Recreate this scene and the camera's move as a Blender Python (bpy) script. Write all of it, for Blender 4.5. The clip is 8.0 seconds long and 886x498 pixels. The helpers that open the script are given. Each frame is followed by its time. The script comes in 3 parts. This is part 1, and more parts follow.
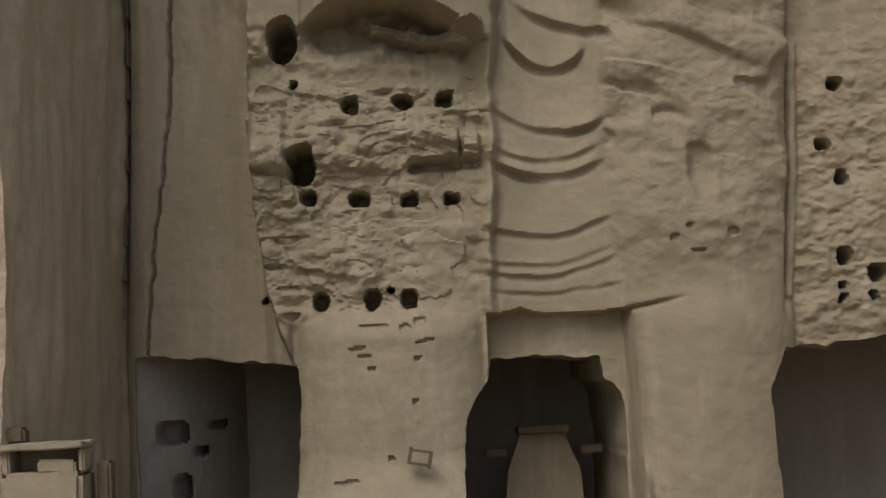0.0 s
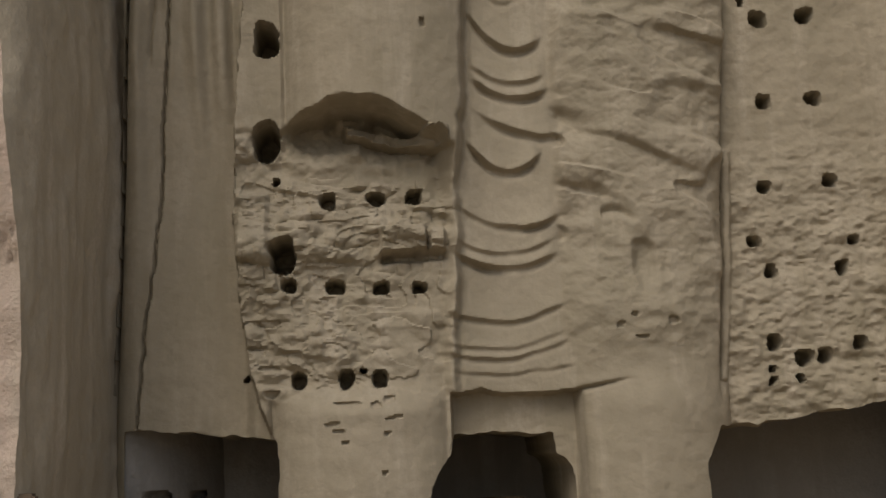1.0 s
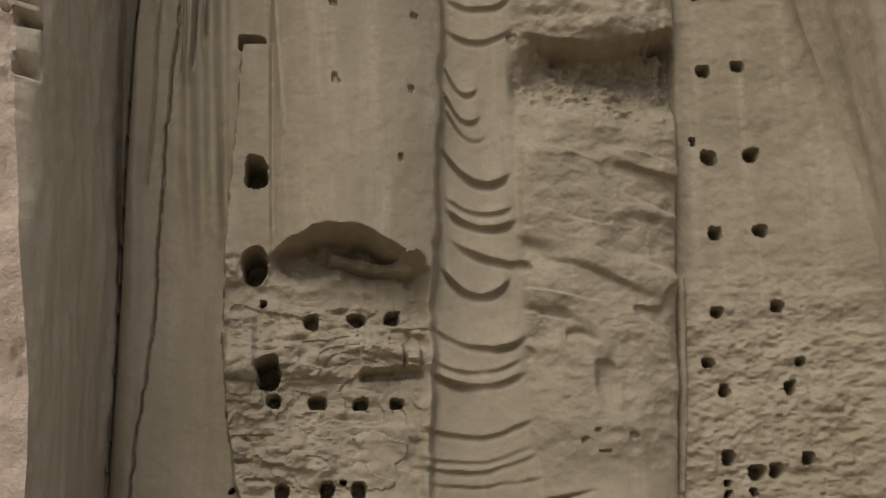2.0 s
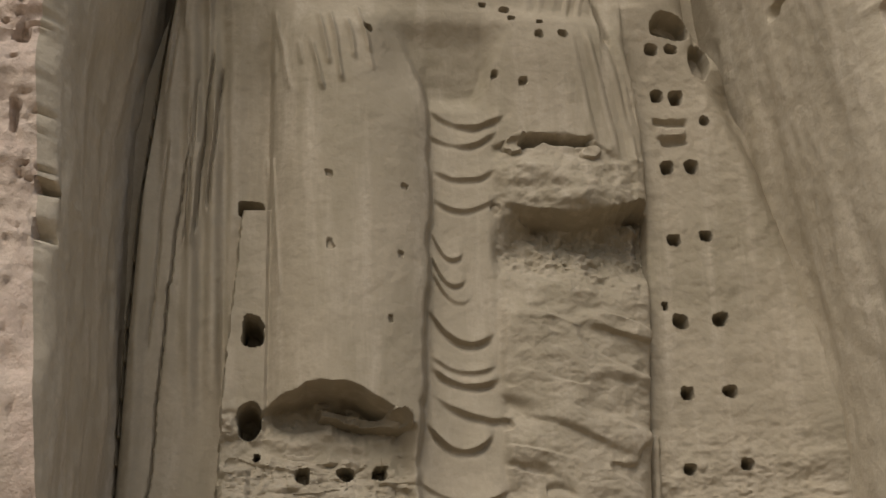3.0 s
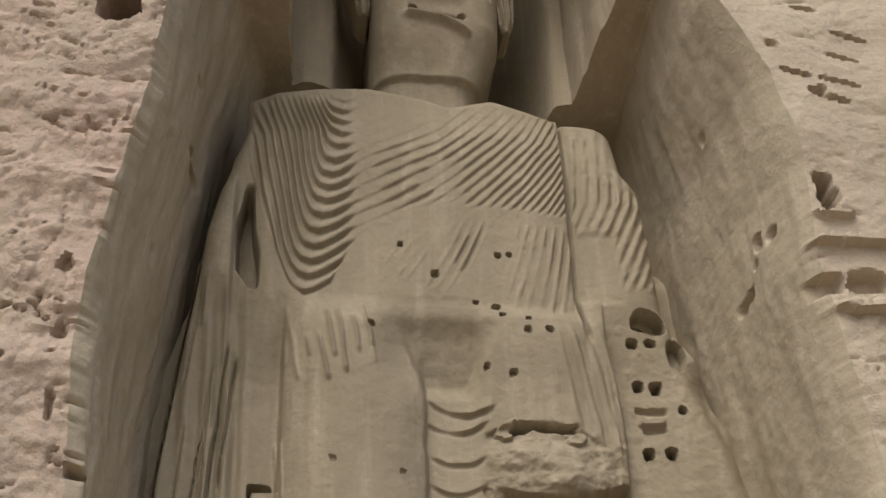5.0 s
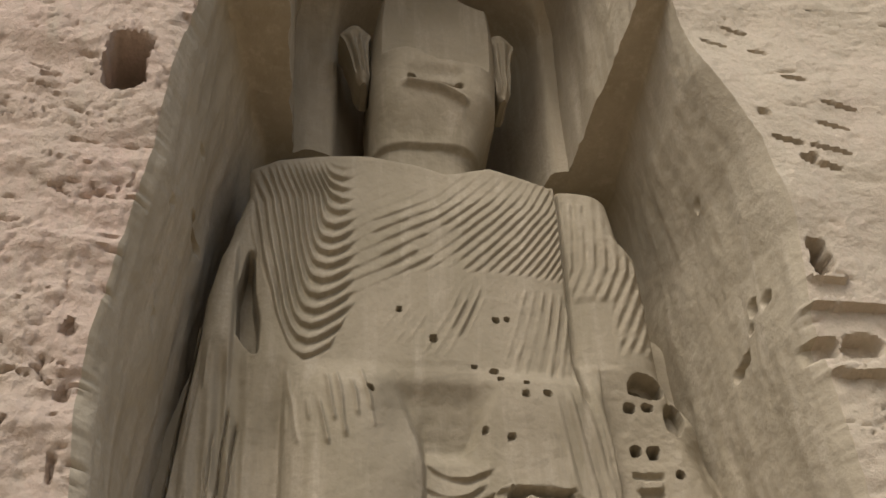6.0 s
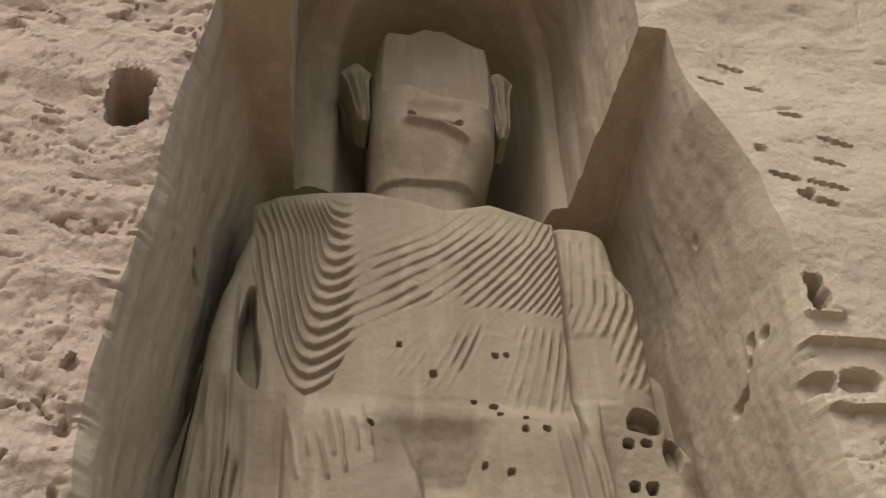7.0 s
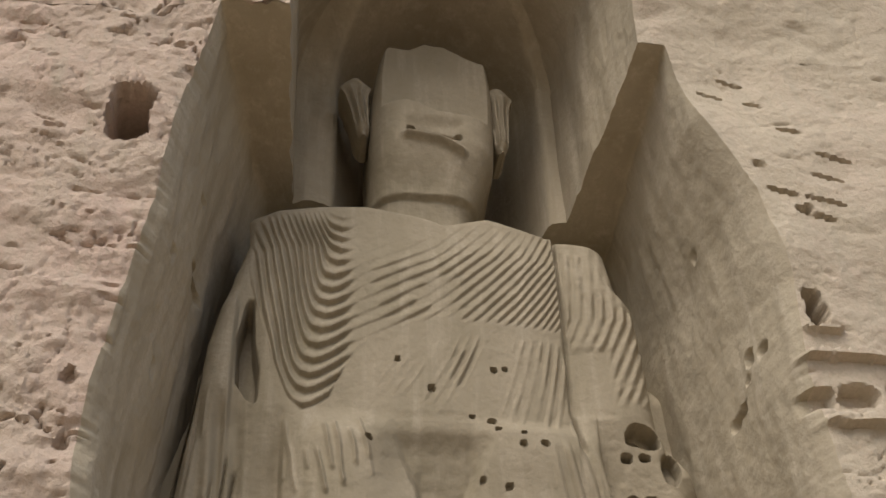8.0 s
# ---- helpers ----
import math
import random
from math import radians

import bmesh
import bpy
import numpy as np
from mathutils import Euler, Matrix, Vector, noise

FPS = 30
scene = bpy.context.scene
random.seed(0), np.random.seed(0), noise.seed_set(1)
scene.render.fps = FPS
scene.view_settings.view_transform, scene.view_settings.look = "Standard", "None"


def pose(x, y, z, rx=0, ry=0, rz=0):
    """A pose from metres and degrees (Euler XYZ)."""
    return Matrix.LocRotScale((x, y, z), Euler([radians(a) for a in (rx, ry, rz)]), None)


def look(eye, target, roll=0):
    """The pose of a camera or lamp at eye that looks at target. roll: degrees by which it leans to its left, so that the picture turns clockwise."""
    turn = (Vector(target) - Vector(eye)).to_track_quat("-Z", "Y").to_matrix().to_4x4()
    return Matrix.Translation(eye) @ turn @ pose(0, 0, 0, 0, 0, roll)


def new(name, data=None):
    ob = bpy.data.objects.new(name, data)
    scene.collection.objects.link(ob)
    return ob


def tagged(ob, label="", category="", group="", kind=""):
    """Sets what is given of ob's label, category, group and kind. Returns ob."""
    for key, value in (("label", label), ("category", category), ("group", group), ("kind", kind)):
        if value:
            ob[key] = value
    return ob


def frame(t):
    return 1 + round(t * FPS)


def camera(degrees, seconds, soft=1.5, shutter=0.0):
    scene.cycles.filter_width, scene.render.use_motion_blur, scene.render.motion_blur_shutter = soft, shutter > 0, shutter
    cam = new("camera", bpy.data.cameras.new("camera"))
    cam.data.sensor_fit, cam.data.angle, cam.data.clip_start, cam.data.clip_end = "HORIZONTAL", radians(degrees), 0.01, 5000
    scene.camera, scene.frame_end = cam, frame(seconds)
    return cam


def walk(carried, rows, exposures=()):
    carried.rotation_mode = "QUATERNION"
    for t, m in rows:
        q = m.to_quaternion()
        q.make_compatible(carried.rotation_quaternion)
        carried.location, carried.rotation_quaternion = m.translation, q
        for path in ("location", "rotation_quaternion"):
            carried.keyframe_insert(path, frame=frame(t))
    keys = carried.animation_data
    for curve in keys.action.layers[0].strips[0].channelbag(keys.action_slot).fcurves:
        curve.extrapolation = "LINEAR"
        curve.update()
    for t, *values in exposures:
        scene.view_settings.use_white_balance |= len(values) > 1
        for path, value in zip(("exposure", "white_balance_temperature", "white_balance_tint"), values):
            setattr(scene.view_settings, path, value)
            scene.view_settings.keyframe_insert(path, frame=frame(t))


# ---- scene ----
cam = camera(38.6, 8.0, soft=1.5)
PATH = [
    (0, (-3.99, -31.968, 4.953), (-3.925, -29.979, 5.153), -2.6),
    (0.5, (-4.214, -33.705, 4.93), (-4.11, -31.724, 5.181), -2.5),
    (1, (-4.485, -35.187, 4.843), (-4.344, -33.218, 5.161), -2.3),
    (2.5, (-5.382, -38.817, 4.037), (-5.156, -36.928, 4.655), -2.2),
    (3, (-5.696, -39.881, 3.885), (-5.454, -38.036, 4.618), -2.1),
    (3.5, (-5.958, -40.95, 3.631), (-5.707, -39.156, 4.479), -2.2),
    (4, (-6.121, -41.983, 3.271), (-5.871, -40.245, 4.229), -2.1),
    (4.5, (-6.184, -42.741, 3.009), (-5.94, -41.055, 4.057), -2.1),
    (5, (-6.297, -43.225, 2.818), (-6.055, -41.58, 3.93), -2.1),
    (6.5, (-6.368, -43.773, 2.299), (-6.131, -42.21, 3.524), -2.3),
    (7, (-6.33, -43.876, 2.205), (-6.096, -42.328, 3.449), -2.3),
    (7.5, (-6.32, -43.918, 2.15), (-6.086, -42.379, 3.406), -2.3),
    (8, (-6.375, -43.895, 2.113), (-6.139, -42.363, 3.376), -2.2),
]
EXPOSURES = ((0, -0.3), (1, -0.24), (2.5, -0.1), (3.5, 0.06), (4.5, 0.17), (6.5, 0.21), (8, 0.22))
walk(cam, [(t, look(eye, target, roll)) for t, eye, target, roll in PATH], EXPOSURES)

# ---- light ----
world = bpy.data.worlds.new("world")
scene.world = world
world.use_nodes = True
sky = world.node_tree.nodes.new("ShaderNodeTexSky")
sky.sky_type, sky.sun_disc = "NISHITA", False
sky.sun_elevation, sky.sun_rotation = radians(50), radians(205)
sky.air_density, sky.dust_density = 1.0, 4.0
background = world.node_tree.nodes["Background"]
background.inputs["Strength"].default_value = 0.122
world.node_tree.links.new(sky.outputs["Color"], background.inputs["Color"])
sun = new("sun", bpy.data.lights.new("sun", "SUN"))
sun.data.energy, sun.data.angle, sun.data.color = 1.3, radians(36), (1.0, 0.95, 0.88)
sun.matrix_world = look((-18, -38, 50), (0, 0, 0))


# ---- materials ----
def stone(name, base, stain, pale, rough_scale=1.0, bump=0.35):
    """Weathered conglomerate or clay plaster: two colours by broad noise, dusty streaks, grit and fine relief."""
    mat = bpy.data.materials.new(name)
    mat.use_nodes = True
    nodes, links = mat.node_tree.nodes, mat.node_tree.links
    bsdf = nodes["Principled BSDF"]
    bsdf.inputs["Roughness"].default_value = 0.95
    bsdf.inputs["Specular IOR Level"].default_value = 0.15
    place = nodes.new("ShaderNodeNewGeometry")

    def tex(scale, detail, stretch=(1, 1, 1), rough=0.6):
        mapping = nodes.new("ShaderNodeMapping")
        mapping.inputs["Scale"].default_value = stretch
        links.new(place.outputs["Position"], mapping.inputs["Vector"])
        n = nodes.new("ShaderNodeTexNoise")
        n.inputs["Scale"].default_value, n.inputs["Detail"].default_value, n.inputs["Roughness"].default_value = scale, detail, rough
        links.new(mapping.outputs["Vector"], n.inputs["Vector"])
        return n.outputs["Fac"]

    def ramp(fac, a, b):
        r = nodes.new("ShaderNodeValToRGB")
        r.color_ramp.elements[0].position, r.color_ramp.elements[1].position = a, b
        links.new(fac, r.inputs["Fac"])
        return r.outputs["Color"]

    def mix(fac, a, b):
        m = nodes.new("ShaderNodeMix")
        m.data_type = "RGBA"
        links.new(fac, m.inputs["Factor"])
        for value, socket in ((a, m.inputs["A"]), (b, m.inputs["B"])):
            if isinstance(value, tuple):
                socket.default_value = (*value, 1)
            else:
                links.new(value, socket)
        return m.outputs["Result"]

    broad = ramp(tex(0.22 * rough_scale, 5, (1, 1, 0.6)), 0.40, 0.62)
    streak = ramp(tex(0.9 * rough_scale, 5, (1.6, 1.6, 0.16)), 0.5, 0.78)
    grit = ramp(tex(5.0, 6, rough=0.7), 0.40, 0.75)
    blotch = ramp(tex(1.0 * rough_scale, 6, rough=0.62), 0.48, 0.72)
    ground_tone = mix(blotch, mix(broad, base, stain), tuple(0.5 * (a + 0.86 * b) for a, b in zip(base, stain)))
    colour = mix(grit, mix(streak, ground_tone, pale), tuple(v * 0.86 for v in base))
    links.new(colour, bsdf.inputs["Base Color"])
    relief = nodes.new("ShaderNodeBump")
    relief.inputs["Strength"].default_value, relief.inputs["Distance"].default_value = bump, 0.25
    links.new(tex(2.6 * rough_scale, 9, rough=0.65), relief.inputs["Height"])
    links.new(relief.outputs["Normal"], bsdf.inputs["Normal"])
    return mat


statue_stone = stone("statue_stone", (0.345, 0.298, 0.217), (0.26, 0.226, 0.156), (0.42, 0.367, 0.28), bump=0.26)
cliff_stone = stone("cliff_stone", (0.505, 0.41, 0.322), (0.545, 0.415, 0.336), (0.455, 0.392, 0.302), bump=0.8)
pale_cliff_stone = stone("pale_cliff_stone", (0.50, 0.434, 0.328), (0.51, 0.425, 0.33), (0.455, 0.4, 0.305), bump=0.6)
niche_stone = stone("niche_stone", (0.475, 0.414, 0.307), (0.38, 0.327, 0.232), (0.545, 0.48, 0.372), bump=0.35)
# darker and greyer than the niche stone, to deepen the shade inside the caves
shaded_cave_stone = stone("shaded_cave_stone", (0.30, 0.28, 0.25), (0.24, 0.225, 0.20), (0.34, 0.32, 0.28), bump=0.4)
earth = stone("earth", (0.36, 0.29, 0.21), (0.30, 0.24, 0.17), (0.41, 0.34, 0.26), bump=0.5)
wood = stone("old_wood", (0.16, 0.12, 0.085), (0.12, 0.09, 0.06), (0.2, 0.16, 0.11), 3.0)


# ---- shaping tools ----
def lattice(i, j, k, seed):
    h = (i * 374761393 + j * 668265263 + k * 1274126177 + seed * 144269501).astype(np.uint32)
    h = (h ^ (h >> np.uint32(13))) * np.uint32(1274126177)
    h = h ^ (h >> np.uint32(16))
    return h.astype(np.float64) / 4294967295.0 * 2 - 1


def value_noise(x, y, z, seed=0):
    x, y, z = np.broadcast_arrays(np.asarray(x, float), np.asarray(y, float), np.asarray(z, float))
    i, j, k = (np.floor(v).astype(np.int64) for v in (x, y, z))
    u, v, w = (d * d * (3 - 2 * d) for d in (x - i, y - j, z - k))
    out = 0
    for a in (0, 1):
        for b in (0, 1):
            for c in (0, 1):
                weight = (u if a else 1 - u) * (v if b else 1 - v) * (w if c else 1 - w)
                out = out + weight * lattice(i + a, j + b, k + c, seed)
    return out


def fbm(x, y, z, octaves=4, seed=0, gain=0.5):
    total, size, f = 0, 1.0, 1.0
    for n in range(octaves):
        total = total + size * value_noise(x * f, y * f, z * f, seed + n)
        size, f = size * gain, f * 2.03
    return total


def smooth(a, b, v):
    t = np.clip((v - a) / (b - a), 0, 1)
    return t * t * (3 - 2 * t)


def along(v, *pairs):
    """Piecewise line through (place, value) pairs."""
    return np.interp(v, [p[0] for p in pairs], [p[1] for p in pairs])


def soft_box(x, z, x0, x1, z0, z1, e=0.1):
    return smooth(x0 - e, x0 + e, x) * smooth(x1 + e, x1 - e, x) * smooth(z0 - e, z0 + e, z) * smooth(z1 + e, z1 - e, z)


def pit(x, z, cx, cz, hw, hh, power=4):
    """1 inside a rounded hole, 0 outside."""
    d = (np.abs((x - cx) / hw) ** power + np.abs((z - cz) / hh) ** power) ** (1 / power)
    return smooth(1.12, 0.86, d)


def sheet(points, keep=None, back=None):
    """Vertices and quads of a grid of points; where back is given, its open rim is carried back to that depth."""
    n, m, _ = points.shape
    idx = np.arange(n * m).reshape(n, m)
    quads = np.stack([idx[:-1, :-1], idx[:-1, 1:], idx[1:, 1:], idx[1:, :-1]], -1).reshape(-1, 4)
    if keep is not None:
        quads = quads[keep.ravel()]
    verts = points.reshape(-1, 3)
    if back is not None:
        e = np.concatenate([quads[:, [0, 1]], quads[:, [1, 2]], quads[:, [2, 3]], quads[:, [3, 0]]])
        key = np.sort(e, 1)
        _, first, count = np.unique(key[:, 0] * np.int64(n * m) + key[:, 1], return_index=True, return_counts=True)
        rim = e[first[count == 1]]
        ids = np.unique(rim)
        verts = verts.copy()
        for _ in range(4):
            total, count = np.zeros_like(verts), np.zeros(len(verts))
            for a, b in ((0, 1), (1, 0)):
                np.add.at(total, rim[:, a], verts[rim[:, b]])
                np.add.at(count, rim[:, a], 1)
            inner = ids[count[ids] == 2]
            verts[inner] = 0.5 * verts[inner] + 0.5 * total[inner] / 2
        last = ids
        for depth in back:
            far = verts[ids].copy()
            far[:, 1] = np.maximum(depth, far[:, 1] + 0.02)
            wob = 0.10 * np.stack([value_noise(far[:, 0] * 1.3, far[:, 1] * 1.3, far[:, 2] * 1.3, 5), 0 * far[:, 0], value_noise(far[:, 0] * 1.3, far[:, 1] * 1.3, far[:, 2] * 1.3, 9)], 1)
            far = far + wob
            start = len(verts)
            verts = np.concatenate([verts, far])
            fresh = np.arange(start, start + len(ids))
            table_old, table_new = dict(zip(ids.tolist(), last.tolist())), dict(zip(ids.tolist(), fresh.tolist()))
            wall = [[table_old[b], table_old[a], table_new[a], table_new[b]] for a, b in rim.tolist()]
            quads = np.concatenate([quads, np.array(wall)])
            last = fresh
    return verts, quads


def mesh_of(name, pieces, material, parent=None, sharp=38):
    """One mesh object from several (vertices, quads)."""
    verts, quads, at = [], [], 0
    for v, q in pieces:
        verts.append(v)
        quads.append(q + at)
        at += len(v)
    verts, quads = np.concatenate(verts), np.concatenate(quads)
    used = np.zeros(len(verts), bool)
    used[quads.ravel()] = True
    quads = (np.cumsum(used) - 1)[quads]
    verts = verts[used]
    data = bpy.data.meshes.new(name)
    data.vertices.add(len(verts))
    data.vertices.foreach_set("co", verts.astype(np.float32).ravel())
    data.loops.add(quads.size)
    data.loops.foreach_set("vertex_index", quads.astype(np.int32).ravel())
    data.polygons.add(len(quads))
    data.polygons.foreach_set("loop_start", np.arange(0, quads.size, 4, dtype=np.int32))
    data.polygons.foreach_set("use_smooth", np.ones(len(quads), bool))
    data.update(calc_edges=True)
    data.validate()
    data.set_sharp_from_angle(angle=radians(sharp))
    data.materials.append(material)
    ob = new(name, data)
    ob.parent = parent
    return ob


# ---- cliff and niche ----
SOFFIT = 44.9


def left_front(z):
    return along(z, (0, -12), (8, -11.95), (13, -12), (19, -12.15), (23.5, -12.5), (26, -12.35), (30, -11.8), (34.5, -11.1), (41, -10.55), (47, -9.8))


def right_front(z):
    return along(z, (0, 13.4), (20, 12.9), (28, 12.25), (32, 12.5), (36.5, 11.9), (41, 10.4), (46, 9.8))


def left_back(z):
    return along(z, (0, -11.4), (25, -11.0), (33, -10.1), (38, -9.2), (42, -8.1), (44, -7.6), (46, -7.1))


def right_back(z):
    return along(z, (0, 13.2), (16, 12.4), (27, 11.2), (33, 10.9), (42, 10.6), (46, 10.0))


def cliff_relief(x, z):
    """How far the weathered face stands proud: broad swells, bedding ledges and erosion pits."""
    swell = 0.55 * fbm(x * 0.16, 3.1, z * 0.16, 3, 11)
    warp = z - 0.06 * np.abs(x) + 0.9 * fbm(x * 0.22, 0.5, z * 0.22, 3, 21)
    patch = smooth(-0.35, 0.5, fbm(x * 0.2, 1.9, z * 0.2, 2, 25))
    plates = np.floor((value_noise(x * 0.3, 1.7, warp * 0.8, 31) + 0.3 * value_noise(x * 0.8, 2.7, warp * 1.9, 33)) * 3) / 3
    beds = 0.26 * plates + value_noise(x * 0.35, 4.7, warp * 3.0, 37) * 0.09 * (0.3 + 0.7 * patch)
    rubble = 0.15 * fbm(x * 1.4, 7.7, z * 1.6, 5, 41, 0.62) * (0.5 + 0.5 * patch)
    pits = -0.30 * smooth(0.66, 0.9, value_noise(x * 0.55, 9.2, warp * 3.4, 51)) - 0.14 * smooth(0.62, 0.85, value_noise(x * 2.1, 3.2, warp * 4.3, 53)) * patch
    cracks = -0.44 * np.exp(-(fbm(x * 0.35, 2.2, warp * 0.9, 4, 57) / 0.04) ** 2) * patch - 0.18 * np.exp(-(fbm(x * 0.9, 6.2, z * 0.5, 4, 59) / 0.05) ** 2) * smooth(-0.2, 0.3, value_noise(x * 0.3, 8.2, z * 0.3, 58))
    pits = pits + cracks
    calm = 1 - 0.45 * smooth(-2, 2, x)
    return swell + (beds + rubble + pits) * calm


rows = np.concatenate([np.arange(-4, 16, 0.2), np.arange(16, SOFFIT, 0.11), np.arange(SOFFIT, 58, 0.16), np.arange(58, 82, 0.5)])
zs = np.concatenate([rows[rows < SOFFIT], np.full(9, SOFFIT), rows[rows >= SOFFIT]])
head = np.concatenate([np.zeros((rows < SOFFIT).sum()), np.linspace(0.06, 0.94, 9), np.ones((rows >= SOFFIT).sum())])
closing = np.sqrt(np.clip(1 - np.clip((zs - 53.5) / 5.5, 0, 1) ** 2, 0, 1))
lf = (left_front(zs) * (1 - head) + -7.1 * head) * closing + 0.6 * (1 - closing)
rf = (right_front(zs) * (1 - head) + 8.7 * head) * closing + 0.6 * (1 - closing)
lb = (left_back(zs) * (1 - head) + -6.6 * head) * closing + 0.6 * (1 - closing)
rb = (right_back(zs) * (1 - head) + 7.5 * head) * closing + 0.6 * (1 - closing)
FACE = -7.0


def loft(a, b, ya, yb, ts, bulge=0.0):
    """Points between two uprights, row by row."""
    x = a[:, None] + (b - a)[:, None] * ts[None, :]
    y = ya[:, None] + (yb - ya)[:, None] * ts[None, :] + np.asarray(bulge) * np.ones_like(x)
    return np.stack([x, y, np.repeat(zs[:, None], len(ts), 1)], -1)


near = np.concatenate([np.linspace(0, 0.20, 130), np.linspace(0.20, 1, 70)[1:]])
face_y = np.full(len(zs), FACE)
back_y = FACE + (4.2 + 3.2 * (1 - head) * smooth(33, 37, zs) - FACE) * closing
rim = 0.55 * (1 - head) * smooth(46, 38, zs) * smooth(8, 18, zs)
left_face = loft(np.full(len(zs), -75.0), lf - rim, face_y, face_y, (1 - near)[::-1])
right_face = loft(rf + rim, np.full(len(zs), 75.0), face_y, face_y, near)

cliff_holes = (
    (-13.06, 38.45, 0.80, 1.4, 9.0), (13.68, 30.7, 0.40, 0.85, 2.2), (13.0, 26.65, 0.58, 0.42, 0.8), (14.5, 26.75, 0.70, 0.45, 0.8),
    (16.4, 26.9, 0.7, 0.45, 0.7), (-15.9, 37.6, 0.35, 0.18, 0.4), (13.6, 36.5, 0.55, 0.14, 0.6), (14.8, 35.2, 0.7, 0.16, 0.6), (15.3, 36.0, 0.8, 0.13, 0.5),
    (14.3, 35.6, 0.35, 0.2, 0.6), (14.6, 40.2, 0.5, 0.13, 0.5), (16.2, 38.6, 0.8, 0.14, 0.5), (15.7, 37.4, 0.6, 0.12, 0.4), (-13.6, 26.2, 0.16, 0.3, 0.5), (12.7, 43.4, 0.5, 0.12, 0.5),
    (11.6, 42.4, 0.6, 0.10, 0.35), (13.4, 42.0, 0.4, 0.12, 0.4), (12.9, 38.0, 0.25, 0.18, 0.3), (-12.5, 21.6, 0.13, 0.75, 0.9), (-12.45, 18.4, 0.2, 1.3, 1.0), (-13.5, 21.0, 0.1, 0.5, 0.5), (-13.5, 23.7, 0.18, 0.25, 0.5),
)
cliff_ledges = ((14.6, 28.4, 1.9, 0.16, 0.5), (15.2, 25.6, 2.2, 0.22, 0.55), (13.75, 29.6, 0.8, 0.10, 0.35))


def face_points(p):
    x, z = p[..., 0], p[..., 2]
    out = cliff_relief(x, z)
    cut = 0
    jx, jz = 0.16 * fbm(x * 1.8, 2.5, z * 1.8, 2, 43), 0.10 * fbm(x * 1.8, 5.5, z * 1.8, 2, 47)
    for cx, cz, hw, hh, depth in cliff_holes:
        lean = 0.28 * (x - cx) * (cx > 0) * (hw > 2 * hh)
        thin = 0.7 if hw > 2.5 * hh else 1.0
        cut = np.maximum(cut, depth * pit(x + jx * thin, z + 0.5 * jz * thin + lean, cx, cz, hw, hh * thin, 2.2 if thin < 1 else 3))
    for cx, cz, hw, hh, proud in cliff_ledges:
        cut = cut - proud * pit(x + jx, z + jz, cx, cz, hw, hh, 4)
    p = p.copy()
    p[..., 1] += cut - 0.8 * out
    p[..., 1] += np.maximum(z - 60, 0) * 0.35
    return p


left_face, right_face = face_points(left_face), face_points(right_face)


def wall_points(p, seed, amp):
    """Smoother plastered niche walls with long vertical runnels."""
    x, y, z = p[..., 0], p[..., 1], p[..., 2]
    d = amp * (0.5 * fbm(x * 0.5, y * 0.5, z * 0.14, 3, seed) + 0.16 * fbm(x * 1.2, y * 1.2, z * 0.4, 3, seed + 7) + 0.12 * fbm(x * 2.2, y * 2.2, z * 2.2, 3, seed + 9))
    return d


t_wall = np.linspace(0, 1, 70)
left_wall = loft(lf, lb, face_y, back_y, t_wall)
right_wall = loft(rb, rf, back_y, face_y, t_wall)
flare = ((1 - head) * smooth(46, 38, zs) * smooth(8, 18, zs))[:, None] * np.exp(-t_wall / 0.07)[None, :]
left_wall[..., 0] -= 0.55 * flare
right_wall[..., 0] += 0.55 * flare[:, ::-1]
fade = smooth(0, 0.06, t_wall)[None, :]
left_wall[..., 0] += wall_points(left_wall, 61, 0.30) * fade
right_wall[..., 0] += wall_points(right_wall, 71, 0.25) * fade[:, ::-1]
for cy, cz, hy, hz, deep in ((-0.6, 35.05, 1.35, 0.28, 0.9), (-2.6, 38.0, 0.3, 0.2, 0.3), (-4.5, 33.6, 0.25, 0.3, 0.25), (-3.0, 29.2, 0.2, 0.35, 0.3)):
    left_wall[..., 0] -= deep * pit(left_wall[..., 1], left_wall[..., 2], cy, cz, hy, hz, 2.5)
for cy, cz, hy, hz, deep in ((-3.85, 30.4, 0.35, 0.34, 0.7), (-4.8, 30.15, 0.28, 0.26, 0.7), (-2.55, 28.75, 0.35, 0.26, 0.7), (-1.85, 28.55, 0.42, 0.3, 0.7), (-3.4, 29.6, 0.18, 0.16, 0.4), (-1.9, 37.1, 0.25, 0.25, 0.3)):
    right_wall[..., 0] += deep * pit(right_wall[..., 1], right_wall[..., 2], cy, cz, hy, hz, 2.5)
# rims of the walls follow the weathered face
left_wall[:, 0], right_wall[:, -1] = left_face[:, -1], right_face[:, 0]
left_wall[:, 1:8, 1] += ((left_face[:, -1, 1] - FACE)[:, None] * np.linspace(0.85, 0.05, 7)[None, :])
right_wall[:, -8:-1, 1] += ((right_face[:, 0, 1] - FACE)[:, None] * np.linspace(0.05, 0.85, 7)[None, :])
t_back = np.linspace(0, 1, 80)
apse = (np.sin(math.pi * np.clip((t_back - 0.15) / 0.79, 0, 1)) ** 0.8 * 9.0)[None, :] * (head * closing)[:, None]
back_wall = loft(lb, rb, back_y, back_y, t_back, apse)
back_wall[..., 1] += wall_points(back_wall, 81, 0.5) * smooth(0, 0.05, t_back)[None, :] * smooth(1, 0.95, t_back)[None, :]
back_wall[:, 0], back_wall[:, -1] = left_wall[:, -1], right_wall[:, 0]
